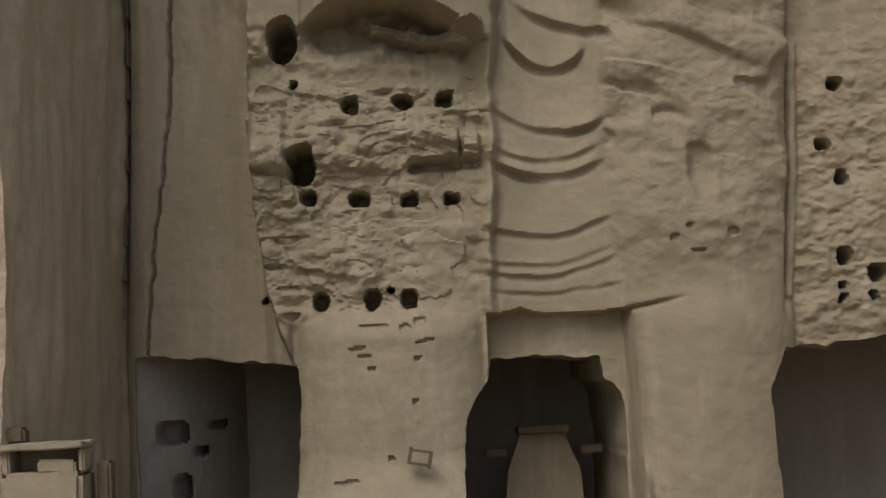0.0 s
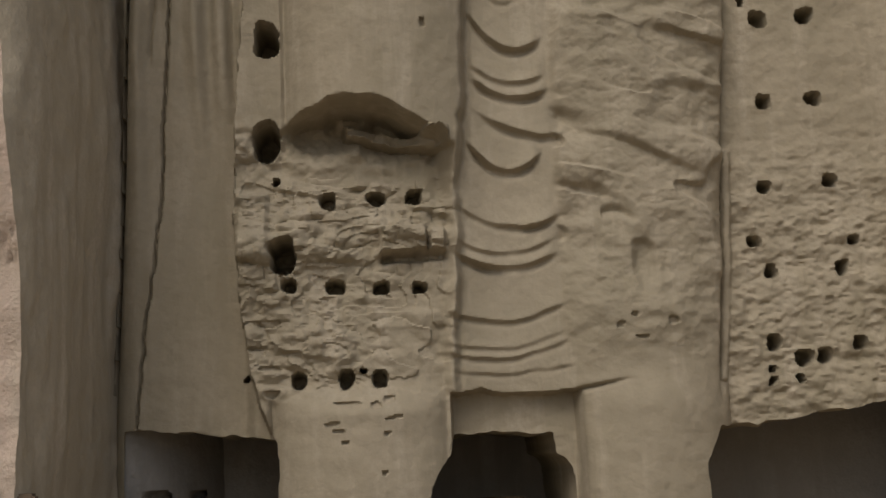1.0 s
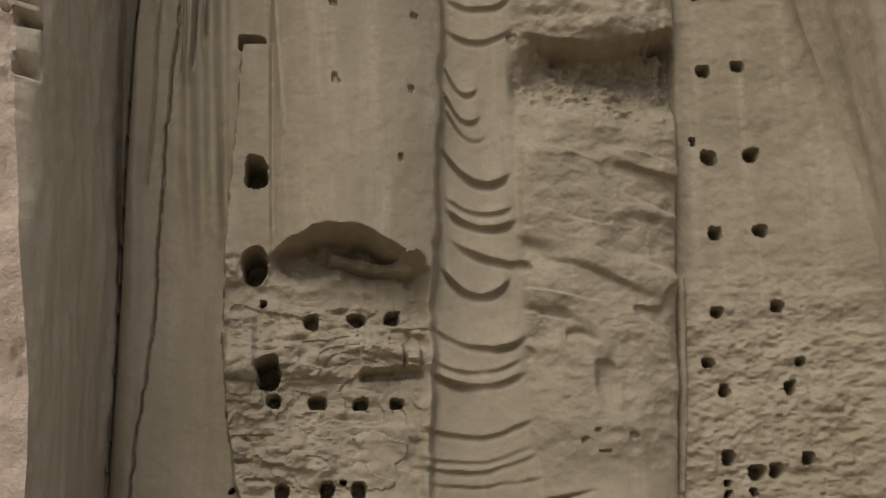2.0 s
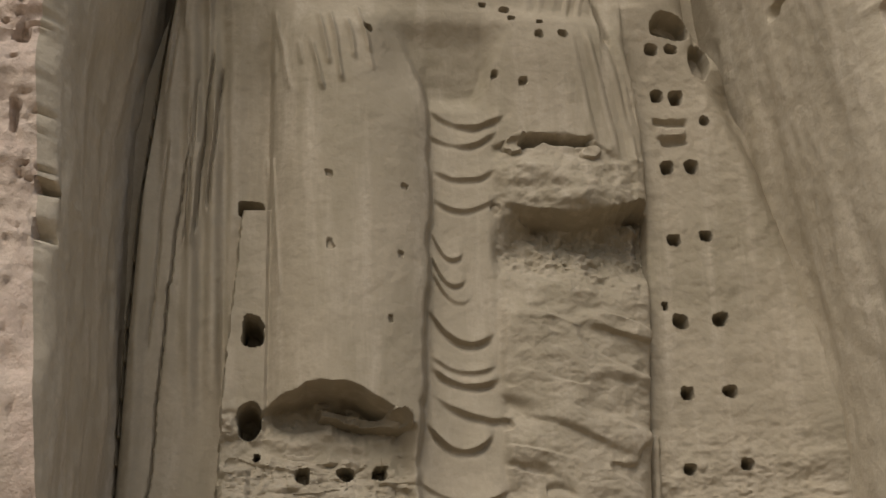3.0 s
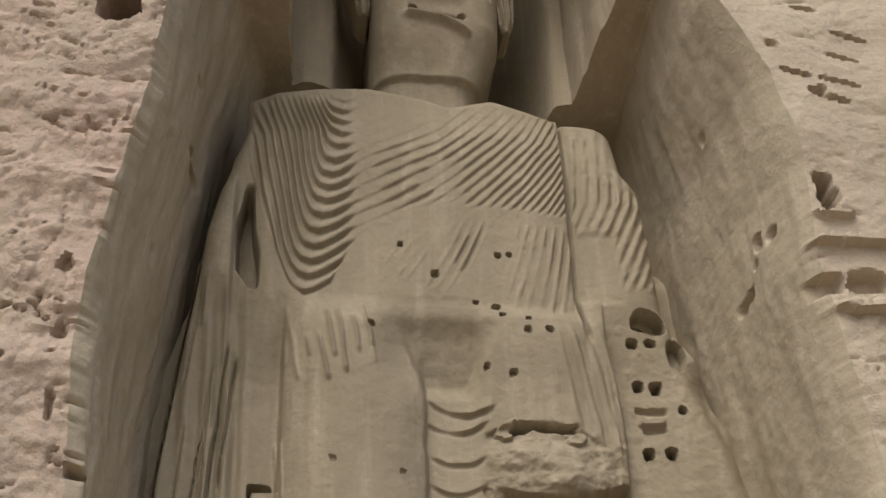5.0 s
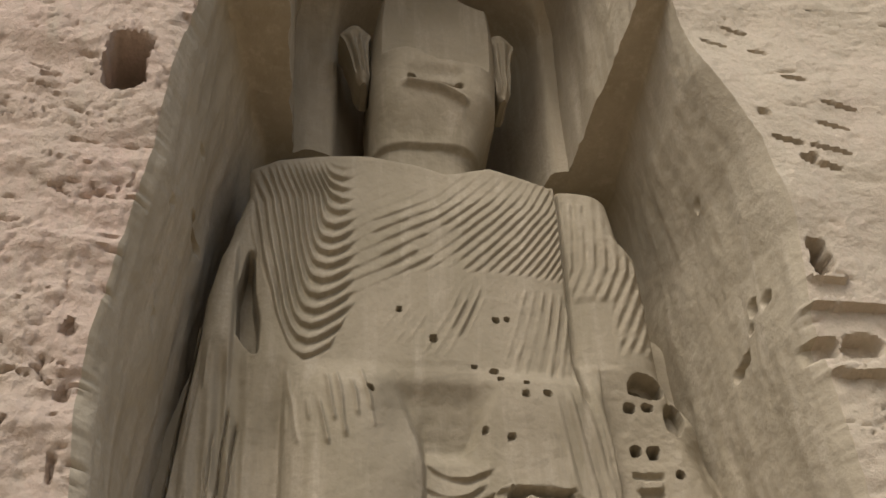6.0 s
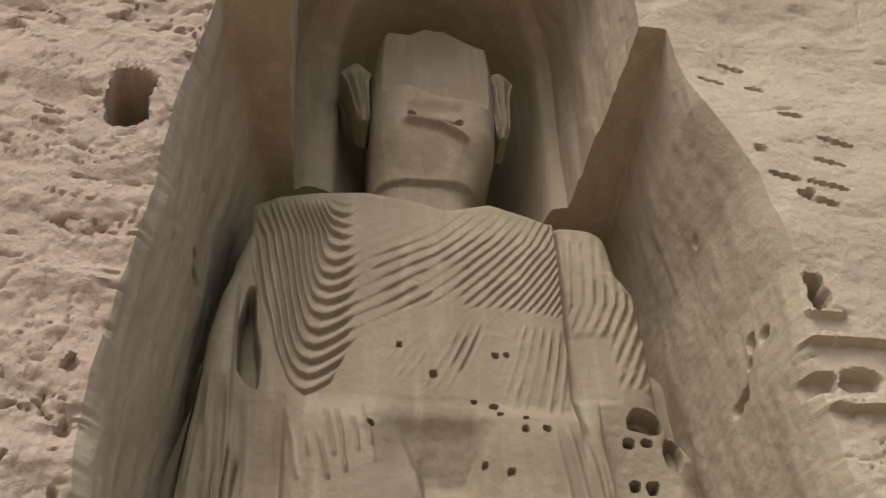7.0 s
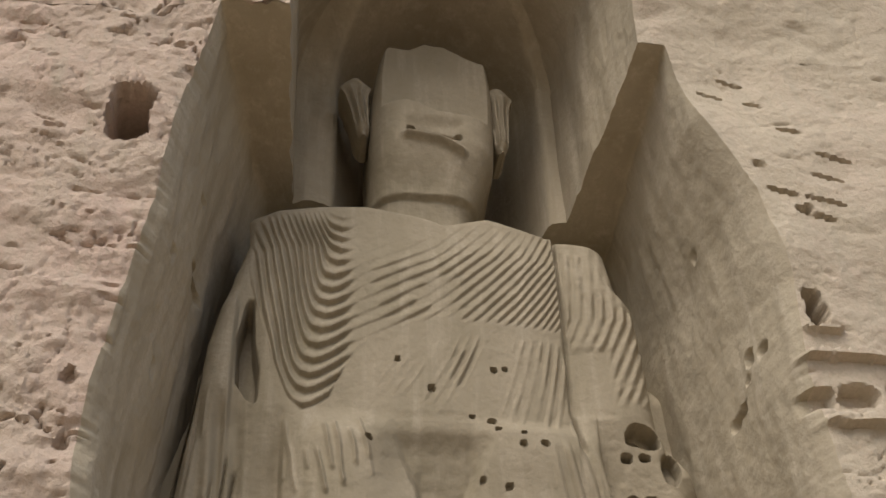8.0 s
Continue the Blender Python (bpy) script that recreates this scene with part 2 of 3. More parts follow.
left_wall[:, -1], right_wall[:, 0] = back_wall[:, 0], back_wall[:, -1]

# the shoulder lobes rise towards the front and to the left
for p in (left_face, right_face, left_wall, right_wall, back_wall):
    w = np.exp(-((p[..., 2] - SOFFIT) / 2.5) ** 2) * smooth(14, 10, np.abs(p[..., 0]))
    p[..., 2] += w * (-0.15 * (np.clip(p[..., 1], -8, 5) + 1.4) - 0.01 * np.clip(p[..., 0], -9, 9))

cliff_left = mesh_of("cliff_left", [sheet(left_face)], cliff_stone, sharp=60)
tagged(cliff_left, "pinkish weathered sandstone cliff with cracks and cave holes", "cliff", kind="structure")
cliff_right = mesh_of("cliff_right", [sheet(right_face)], pale_cliff_stone, sharp=60)
tagged(cliff_right, "pale sandstone cliff with slanting slits and ledges", "cliff", kind="structure")
niche = mesh_of("niche_wall", [sheet(left_wall), sheet(right_wall), sheet(back_wall, np.repeat((zs[:-1] > 6.2)[:, None], len(t_back) - 1, 1))], niche_stone, sharp=60)
tagged(niche, "tall trefoil niche cut into the sandstone cliff", "niche", kind="structure")

# ---- ground ----
gx = np.concatenate([-np.geomspace(2500, 30, 30), np.linspace(-29, 29, 60), np.geomspace(30, 2500, 30)])
gy = np.concatenate([-np.geomspace(2500, 60, 30), np.linspace(-59, 14, 80)])
gxx, gyy = np.meshgrid(gx, gy)
gz = -0.05 - 1.5 * smooth(-10, -46, gyy) + 0.08 * fbm(gxx * 0.4, 0.3, gyy * 0.4, 4, 91) * (np.abs(gxx) < 120) * (gyy > -150)
ground = mesh_of("ground", [sheet(np.stack([gxx, gyy, gz], -1))], earth)
tagged(ground, "dusty bare earth at the foot of the cliff", "ground", kind="structure")

# ---- statue ----
XL = ((0, -11.6), (6, -11.5), (13.6, -11.15), (20, -10.93), (22, -10.85), (27, -10.4), (31.2, -9.85), (33, -9.7), (35, -9.3), (37, -8.8), (39, -8.35), (41, -8.5))
XR = ((0, 14.3), (11, 14.0), (16, 13.4), (20, 12.9), (23, 12.3), (25, 11.6), (27, 10.8), (28.6, 10.1), (29.6, 9.66), (30.5, 9.6), (33, 9.42), (36, 9.2), (37.4, 8.4), (41, 8.15))
TOP = ((-8.4, 40.6), (-5.2, 40.95), (-3, 41.0), (-0.7, 40.5), (0.6, 40.0), (2.6, 40.7), (5.4, 40.0), (8.2, 39.4))
OUTER = ((0, -11.6), (20, -11.6), (26, -11.3), (29, -10.5), (31.5, -9.8), (33, -9.7), (35, -9.3), (37, -8.8), (39, -8.3), (41, -8.4))
nz, nx = 940, 560
zn, sn = np.meshgrid(np.linspace(0, 41, nz), np.linspace(0, 1, nx), indexing="ij")
zn = zn - 0.3 * (zn < 0.01)
x = along(zn, *OUTER) + (along(zn, *XR) - along(zn, *OUTER)) * sn
z = np.where(zn > 36, 36 + (zn - 36) * (along(x, *TOP) - 36) / 5.0, zn)


def column(x, cx, half, near_y, far_y, power=0.5):
    """Depth of an upright half-round of stone."""
    return far_y - (far_y - near_y) * np.clip(1 - ((x - cx) / half) ** 2, 0, 1) ** power


# the seam between the right leg and the wall beside it leans; xr follows it
seam = along(z, (5, 5.75), (7, 5.9), (10, 6.22), (13.3, 6.4), (18.5, 6.85), (21.3, 7.0), (24, 7.1), (26, 6.95), (28, 6.7))
xr = x - (seam - 6.74) * smooth(3.0, 6.2, x) * smooth(9.5, 8.0, x)

rough = fbm(x * 0.9, 2.2, z * 1.1, 5, 101, 0.58)
coarse = fbm(x * 0.45, 5.2, z * 0.7, 3, 111)
chip = np.abs(fbm(x * 1.6, 8.1, z * 2.4, 4, 121, 0.55))
runnel = fbm(x * 1.1, 6.0, z * 0.1, 3, 131)

# hanging robe at both sides
y = np.full_like(x, 1.0)
y += 0.10 * runnel
y = np.where(xr > 6.6, 0.95 - 0.06 * (x - 6.6) + 0.05 * rough, y)
# drape on the left: long soft folds below the arm
drape = smooth(-7.6, -7.9, x) * smooth(41, 33, z)
pleat = np.sin((x + 0.03 * (z - 20) + 0.25 * value_noise(x * 0.4, 1.0, z * 0.12, 7)) * 7.5)
y += -0.16 * pleat * (0.55 + 0.6 * value_noise(x * 0.8, 3.0, z * 0.16, 8)) * drape * smooth(13, 17, z) * smooth(-10.6, -10.1, x)
crack_x = along(z, (5, -10.85), (6.3, -10.72), (9.2, -10.43), (12.2, -10.05), (15.2, -9.92), (17.7, -9.76), (21, -9.54), (24, -9.2)) + 0.05 * value_noise(z * 2, 0.2, 0.1, 3) + 0.03 * value_noise(z * 6, 0.2, 0.4, 3)
y += 0.24 * np.exp(-((x - crack_x) / 0.04) ** 2) * smooth(27, 22, z)
y -= 0.28 * smooth(-10.35, -10.75, x) * smooth(8, 14, z) * smooth(34, 30, z)
y += 0.45 * smooth(18, 12.5, z) * smooth(-7.3, -7.7, x)
y += 0.14 * smooth(crack_x + 0.05, crack_x - 0.05, x) * smooth(18, 10, z)
# single deep grooves and worn ridges in the hanging cloth
for xa, za, xb, zb, wide, deep in ((-8.14, 27.0, -8.52, 21.6, 0.06, 0.30), (-8.5, 27.6, -8.95, 20.6, 0.05, 0.26), (-9.0, 26.5, -9.3, 20.2, 0.05, 0.2), (-8.85, 24.2, -9.1, 20.0, 0.10, -0.16), (-8.3, 25.6, -8.6, 21.4, 0.09, -0.18), (-9.36, 31.8, -9.55, 28.6, 0.07, -0.18), (-9.7, 30.5, -10.1, 26.0, 0.07, 0.16), (-9.95, 24.0, -10.3, 16.5, 0.06, 0.14)):
    t = np.clip((za - z) / (za - zb), 0, 1)
    y += deep * np.exp(-((x - xa - (xb - xa) * t - 0.05 * value_noise(z * 0.7, xa, 0.3, 74)) / wide) ** 2) * smooth(zb - 0.3, zb + 0.5, z) * smooth(za + 0.3, za - 0.4, z)
y += drape * 0.10 * smooth(0.1, 0.6, value_noise(x * 0.9, 5.1, z * 0.35, 75)) * smooth(12, 16, z)
# pillar with beam holes beside the leg
side = along(z, (5.3, -6.85), (7.15, -7.42), (9.4, -7.74), (12, -7.88), (16.2, -7.72), (19.6, -7.4), (21.7, -7.3)) + 0.06 * value_noise(z * 1.6, 0.4, 0.2, 65) + 0.05 * value_noise(z * 4, 0.4, 0.2, 66)
pillar = smooth(side - 0.05, side + 0.05, x) * soft_box(x, z, -9, -6.25, -1, 21.25, 0.06)
y = y * (1 - pillar) + (0.25 + 0.03 * rough) * pillar
# legs
leg_edge = along(z, (5, -1.75), (12, -1.5), (15.7, -1.1), (19.6, -0.87), (24, -0.8)) + 0.12 * value_noise(z * 0.9, 0.7, 0.2, 78) + 0.06 * value_noise(z * 2.6, 0.7, 0.9, 79)
leg = smooth(-6.45, -6.25, x) * smooth(0.22, -0.22, x - leg_edge + 0.10 * coarse)
leg_y = column(x, -3.6, 2.9, -1.2, along(x, (-6, 1.1), (-3.6, 0.8), (-0.9, 0.35)), 0.55) + 0.03 * coarse
upper = smooth(-6.35, -6.1, x) * smooth(6.75, 6.65, xr)
y = y * (1 - upper) + (0.35 + 0.05 * coarse) * upper
leg = leg * (1 - smooth(24.3, 28.2, z) * smooth(-3.2, -1.2, x))
y = y * (1 - leg) + leg_y * leg
right_leg = smooth(1.0, 1.5, x) * smooth(6.72, 6.62, xr)
y = y * (1 - right_leg) + (column(xr, 3.95, 2.95, -0.35, 0.75) + 0.04 * coarse) * right_leg
y += 0.05 * np.exp(-((x - leg_edge - 0.06) / 0.16) ** 2) * smooth(25.5, 23, z)
# broken lower left leg, below the shelf
shelf_z = along(x, (-6.6, 14.3), (-5.88, 14.62), (-5.08, 14.8), (-4.1, 14.85), (-3.4, 14.68), (-2.5, 14.15), (-1.8, 13.6)) - 0.22 + 0.12 * coarse + 0.14 * value_noise(x * 2.4, 0.5, 0.1, 69)
broken = smooth(side - 0.05, side + 0.08, x) * smooth(-1.4, -2.0, x + 0.15 * coarse) * smooth(shelf_z + 0.12, shelf_z - 0.12, z)
broken_y = 0.55 + 0.10 * rough + 0.22 * rough * smooth(12.8, 13.4, z) + 0.95 * smooth(12.9, 14.5, z) * smooth(-6.6, -5.8, x) - 0.45 * smooth(12.6, 10.5, z) + 0.08 * coarse
y = y * (1 - broken) + broken_y * broken
step_z = z + 0.20 * (x + 4.6) - 13.95 + 0.06 * rough
step = smooth(-4.75, -4.55, x) * smooth(-1.7, -1.8, x) * smooth(-0.06, 0.04, step_z) * smooth(0.42, 0.32, step_z)
y -= 0.75 * step
y -= 0.5 * soft_box(x, z, -4.9, -3.9, 14.3, 14.75, 0.2) * broken
ledges = smooth(0.1, 0.5, value_noise(x * 0.8, 3.3, z * 2.2 + 0.4 * x, 17)) * broken
y -= 0.16 * ledges * smooth(13.0, 12.4, z) * smooth(5.5, 7.2, z)
y -= (0.16 * rough + 0.2 * chip) * broken * smooth(13.2, 12.2, z) * smooth(5.8, 7.4, z) * smooth(-2.0, -5.5, x - 3.2 * smooth(9, 12, z))
slab = np.floor((value_noise(x * 0.55, 6.3, (z + 0.15 * x) * 0.9, 18) + 0.35 * value_noise(x * 1.5, 1.3, z * 2.1, 20)) * 3.2) / 3.2
y -= 0.22 * slab * broken * smooth(13.2, 12.5, z) * smooth(6.0, 7.2, z)
y -= 0.48 * soft_box(x + 0.1 * rough, z + 0.08 * rough, -3.7, -2.45, 10.5, 11.2, 0.06) + 0.42 * soft_box(x, z, -2.35, -1.92, 10.5, 11.15, 0.06)
y += 0.30 * soft_box(x, z, -3.7, -1.9, 10.2, 10.42, 0.06)
y -= 0.30 * soft_box(x, z, -7.75, -6.9, 10.3, 12.3, 0.10) * smooth(10.1, 10.6, z)
# lower legs are smooth columns again
low = smooth(7.0, 5.9, z)
left_low = smooth(-7.0, -6.6, x) * smooth(-1.8, -2.2, x) * low
y = y * (1 - left_low) + (column(x, -4.35, 2.5, -0.75, 0.7) + 0.05 * coarse) * left_low
y -= 1.1 * smooth(3.2, 0.8, z) * soft_box(x, z, -7.6, 6.6, -2, 9, 0.5)
right_low = smooth(1.75, 2.1, x) * smooth(6.4, 6.1, x) * low
y = y * (1 - right_low) + (column(x, 3.5, 2.75, -0.55, 1.1, 0.6) + 0.05 * coarse) * right_low
# broken right leg
torn = smooth(1.2, 1.6, x) * smooth(6.75, 6.6, xr)
y += torn * (0.16 * coarse + 0.08 * rough + 0.05 * chip) * smooth(24.0, 23.0, z) * smooth(6.5, 8.5, z)
roof_z = along(x, (0.8, 21.0), (1.5, 21.55), (3.0, 21.1), (4.1, 20.95), (5.2, 21.1), (6.6, 21.5)) + 0.15 * rough
floor_z = along(x, (0.6, 19.6), (1.1, 18.7), (4.9, 18.25), (6.6, 18.7)) + 0.35 * coarse + 0.15 * rough
wing_x = along(z, (18.2, 0.85), (19.7, 0.6), (21.5, 1.4)) + 0.3 * coarse
hollow = smooth(wing_x - 0.4, wing_x + 1.2, x) * smooth(6.85, 6.55, xr) * smooth(roof_z + 0.1, roof_z - 0.1, z) * smooth(floor_z - 0.7, floor_z + 0.9, z)
y += hollow * (0.15 + 1.35 * smooth(18.0, 21.0, z) ** 0.8 + 0.38 * rough + 0.4 * coarse) * smooth(wing_x - 0.3, wing_x + 2.2, x)
block_top = along(x, (1.5, 23.7), (3.7, 24.1), (5.2, 23.7), (6.7, 22.8)) + 0.1 * rough
blocky = smooth(1.3, 1.7, x) * smooth(6.75, 6.6, xr) * smooth(block_top + 0.1, block_top - 0.1, z) * smooth(20.8, 21.4, z)
y += blocky * (0.35 * smooth(21.5, 23.5, z) + 0.07 * rough + 0.12 * coarse - 0.22)
jx, jz = x + 0.16 * rough, z + 0.10 * rough
y += 0.60 * soft_box(jx, jz, 2.5, 5.0, 23.74, 24.0, 0.08)
y -= 0.30 * pit(jx, jz, 2.3, 23.75, 0.32, 0.34, 2) + 0.2 * pit(jx, jz, 5.0, 23.4, 0.3, 0.25, 2)
y += 0.28 * soft_box(jx, jz, 7.6, 8.9, 25.05, 25.28, 0.08) * smooth(6.9, 7.2, x)
y -= 0.25 * soft_box(jx, jz, 7.75, 8.8, 24.55, 24.9, 0.08)
y += 0.18 * soft_box(jx, jz, 7.9, 8.8, 24.28, 24.45, 0.08)
beds = value_noise(x * 0.35, 2.0, (z + 0.28 * x) * 1.3, 23)
y -= 0.26 * smooth(0.05, 0.4, beds) * torn * smooth(17.8, 17.2, z) * smooth(12.2, 13.2, z)
flake = np.floor((value_noise(x * 0.45, 7.1, (z + 0.35 * x) * 0.8, 24) + 0.4 * value_noise(x * 1.3, 2.6, (z + 0.3 * x) * 1.6, 26)) * 3) / 3
y -= 0.07 * flake * torn * smooth(18.2, 17.4, z) * smooth(7.8, 9.5, z)
scar = smooth(0.42, 0.62, value_noise(x * 0.8, 3.7, (z + 0.25 * x) * 1.5, 28)) * torn * smooth(15.5, 14.5, z) * smooth(8.5, 10.0, z)
y += 0.22 * scar
arc = np.sqrt((x - 2.9) ** 2 + (z - 10.9) ** 2)
y += 0.15 * np.exp(-((arc - 0.6) / 0.12) ** 2) * smooth(11.0, 11.3, z) * (x > 2.6)
# robe above the break: upright ribs by the outer edge
robe = smooth(4.2, 4.9, x) * smooth(6.75, 6.6, xr) * smooth(block_top, block_top + 0.4, z) * smooth(28.6, 27.4, z)
y -= 0.15 * robe * np.clip(np.sin((xr + 0.10 * (z - 24)) * 9.5), -0.3, 1) * (0.75 + 0.4 * value_noise(x * 1.5, 4.4, z * 0.3, 76))
y -= 0.14 * soft_box(xr, z, 6.2, 6.62, 20, 31, 0.1)
y -= 0.22 * soft_box(xr, z, 6.82, 7.08, 6.6, 13.4, 0.07) * (0.8 + 0.3 * value_noise(z * 1.7, 0.3, 0.8, 77))
y += 0.15 * np.exp(-((xr - 6.74) / 0.10) ** 2) * smooth(5.5, 8, z) * smooth(28, 27, z)


# U-shaped folds between the legs: each one a lip with a hollow below it
def swag(y, z0, xc, half, rise, deep, thick=0.16, lean=0.0):
    u = (x - xc) / half
    line = z0 + rise * u ** 2 + lean * u
    on = smooth(1.2, 0.75, np.abs(u)) * (0.7 + 0.5 * value_noise(x * 1.2, z0, 0.9, 61))
    line = line + 0.05 * value_noise(x * 2.2, z0, 0.3, 63)
    lip = -deep * 0.75 * smooth(line - 0.05, line + 0.05, z) * np.exp(-np.clip(z - line, 0, None) / (thick * 3.2))
    under = deep * 0.45 * np.exp(-((z - line + thick * 0.7) / (thick * 0.7)) ** 2)
    return y + on * (lip + under)


valley = smooth(leg_edge - 0.15, leg_edge + 0.25, x) * smooth(1.55, 1.15, x) * smooth(26.5, 25, z)
y = y * (1 - 0.8 * valley) + (0.30 + 0.16 * ((x - 0.1) / 1.2) ** 2 * -1) * 0.8 * valley
for z0, xc, half, rise, deep, lean, thick in (
    (24.55, 0.55, 1.25, 0.42, 0.30, -0.12, 0.17), (23.8, 0.35, 1.15, 0.36, 0.28, 0.03, 0.15), (22.48, 0.4, 1.0, 0.24, 0.24, 0.0, 0.15), (21.3, 0.4, 1.0, 0.34, 0.24, 0.03, 0.15),
    (19.5, -0.3, 0.5, 0.45, 0.26, -0.4, 0.13), (18.55, -0.3, 0.55, 0.5, 0.28, -0.45, 0.13), (17.95, -0.2, 0.6, 0.5, 0.30, -0.45, 0.13), (16.5, 0.05, 1.0, 0.55, 0.44, -0.42, 0.17),
    (15.42, 0.1, 1.0, 0.30, 0.24, -0.15, 0.15), (14.98, 0.15, 1.0, 0.30, 0.42, -0.15, 0.16), (13.95, 0.35, 1.25, 0.25, 0.34, -0.4, 0.17), (12.8, -0.1, 1.0, 0.55, 0.46, -0.2, 0.17),
    (11.15, -0.05, 1.35, 0.37, 0.40, -0.15, 0.14), (10.38, -0.2, 1.3, 0.32, 0.22, 0.0, 0.13), (9.98, -0.25, 1.4, 0.36, 0.46, -0.06, 0.15), (8.45, -0.3, 1.6, 0.34, 0.36, 0.07, 0.13),
    (7.68, -0.4, 1.7, 0.32, 0.24, 0.1, 0.12), (7.4, -0.4, 1.7, 0.30, 0.30, 0.1, 0.12), (6.98, -0.2, 1.7, 0.14, 0.16, 0.05, 0.10),
):
    y = swag(y, z0, xc, half, rise, deep * 0.8, thick, lean)
# hem and the wall set back under it
y += 0.25 * np.exp(-((z - along(x, (1.5, 6.42), (2.3, 6.54), (3.1, 6.68))) / 0.06) ** 2) * smooth(1.5, 1.8, x) * smooth(3.4, 2.2, x)
hem = along(x, (-1.95, 6.5), (-0.7, 6.5), (0.5, 6.4), (1.55, 6.43), (2.3, 6.54), (3.1, 6.66)) + 0.10 * value_noise(x * 3, 0.5, 0.5, 67) + 0.05 * rough
under_hem = smooth(-1.95, -1.8, x) * smooth(1.85, 1.65, x) * smooth(hem + 0.05, hem - 0.05, z)
y = y * (1 - under_hem) + (0.85 + 0.05 * rough) * under_hem

# chest and belly
chest = smooth(-8.7, -7.2, x) * smooth(5.75, 5.45, x) * smooth(along(x, (-8, 24.5), (-6.2, 26.2), (-5, 27.6)), along(x, (-8, 31), (-6.2, 30), (-5, 29.6)), z)
chest_y = np.where(x > -0.3, column(x, -0.3, 6.6, -0.35, 0.75), column(x, -0.3, 8.9, -0.35, 0.85)) + 0.5 * smooth(36.5, 41, z)
y = y * (1 - chest) + chest_y * chest
belly = soft_box(x, z, -6.2, 6.6, 24.2, 28.9, 0.5) * (1 - leg)
y -= 0.40 * belly * smooth(24.6, 28.6, z)
panel_l = along(z, (25.8, -0.9), (28.8, -2.1))
panel_r = along(z, (25.8, 1.0), (28.8, 2.3))
y += 0.55 * np.clip((29.0 - z) / 3.2, 0, 1) * smooth(panel_l - 0.25, panel_l + 0.25, x) * smooth(panel_r + 0.25, panel_r - 0.25, x) * smooth(25.0, 26.0, z)
# upper arms
arm_r = smooth(5.5, 5.8, x) * smooth(26.4, 30.6, z)
y = y * (1 - arm_r) + (column(x, 7.3, 2.4, 0.15, 1.5) + 0.4 * smooth(36.5, 40, z)) * arm_r
y += 0.40 * np.exp(-((x - along(z, (28, 5.95), (30, 5.62), (38.5, 5.68))) / 0.10) ** 2) * smooth(27.5, 28.5, z)
arm_l = smooth(-7.0, -8.2, x) * smooth(29.0, 31.0, z)
y = y * (1 - arm_l) + (0.55 + 0.4 * smooth(36.5, 41, z) + 0.10 * ((x + 8) / 1.5) ** 2) * arm_l
slit_l = along(z, (29.9, -7.6), (31, -8.35), (33.2, -8.45), (35.3, -8.1))
slit_r = along(z, (29.9, -7.5), (31.6, -7.5), (33, -7.75), (35.3, -7.9))
y += 1.6 * smooth(slit_l - 0.08, slit_l + 0.08, x) * smooth(slit_r + 0.08, slit_r - 0.08, x) * smooth(29.9, 30.4, z) * smooth(35.4, 34.6, z)
y -= 0.35 * smooth(-8.45, -8.7, x) * smooth(36.2, 34.8, z) * smooth(24, 30, z)

# drapery: hanging curves from shoulder to shoulder, lowest at the left of the chest
bottom = -5.4 + 0.175 * (np.clip(z, 28, 38) - 31)
u = x - bottom
hang = along(u, (-5, 11), (-3.4, 6.3), (-2.8, 4.7), (-1.8, 2.7), (-1.5, 2.0), (-1.2, 1.35), (-0.8, 0.62), (-0.4, 0.16), (0, 0), (0.35, 0.1), (0.7, 0.33), (1.0, 0.6), (1.3, 0.9), (2.7, 1.75), (4.2, 2.85), (5.5, 4.2), (6.8, 5.8), (8.2, 7.9), (9.5, 10.4), (10.9, 13.9))
fold = (z - 28 - hang + 0.16 * value_noise(x * 0.6, 0.4, z * 0.5, 13)) * along(u, (-3.4, 0.62), (-0.6, 1.0)) / 0.74
wave = fold - np.floor(fold)
wave = 2 * smooth(0.0, 0.22, wave) * smooth(1.0, 0.30, wave) - 0.9
lowest = along(x, (-8, 36), (-7, 32), (-6.2, 30), (-5.6, 29.3), (-4.6, 29.9), (-4, 31.5), (-3.2, 32.9), (-1.7, 33.75), (-0.2, 34.2), (5.5, 34.05)) + 0.1 * coarse
front = smooth(-8.3, -7.7, x) * smooth(5.65, 5.45, x) * smooth(lowest - 0.15, lowest + 0.2, z) * smooth(40.5, 39.2, z)
faint = smooth(-4.3, -3.4, x) * smooth(0.8, -0.8, x) * smooth(36.4, 37.6, z - 0.35 * (x + 3))
wear = 0.15 + 0.85 * smooth(-0.45, 0.45, fbm(x * 0.6, 6.6, z * 0.6, 3, 19))
wear = np.maximum(wear, 0.85 * smooth(-3.3, -4.2, x))
bold = 0.065 + 0.085 * smooth(-3.0, -4.2, x)
bold = bold * (1 - 0.75 * smooth(37.6, 38.8, z - 0.12 * np.abs(x - 2)) * smooth(-2.5, -0.5, x) * smooth(5.4, 4.4, x))
y -= bold * wave * front * (1 - 0.8 * faint) * wear
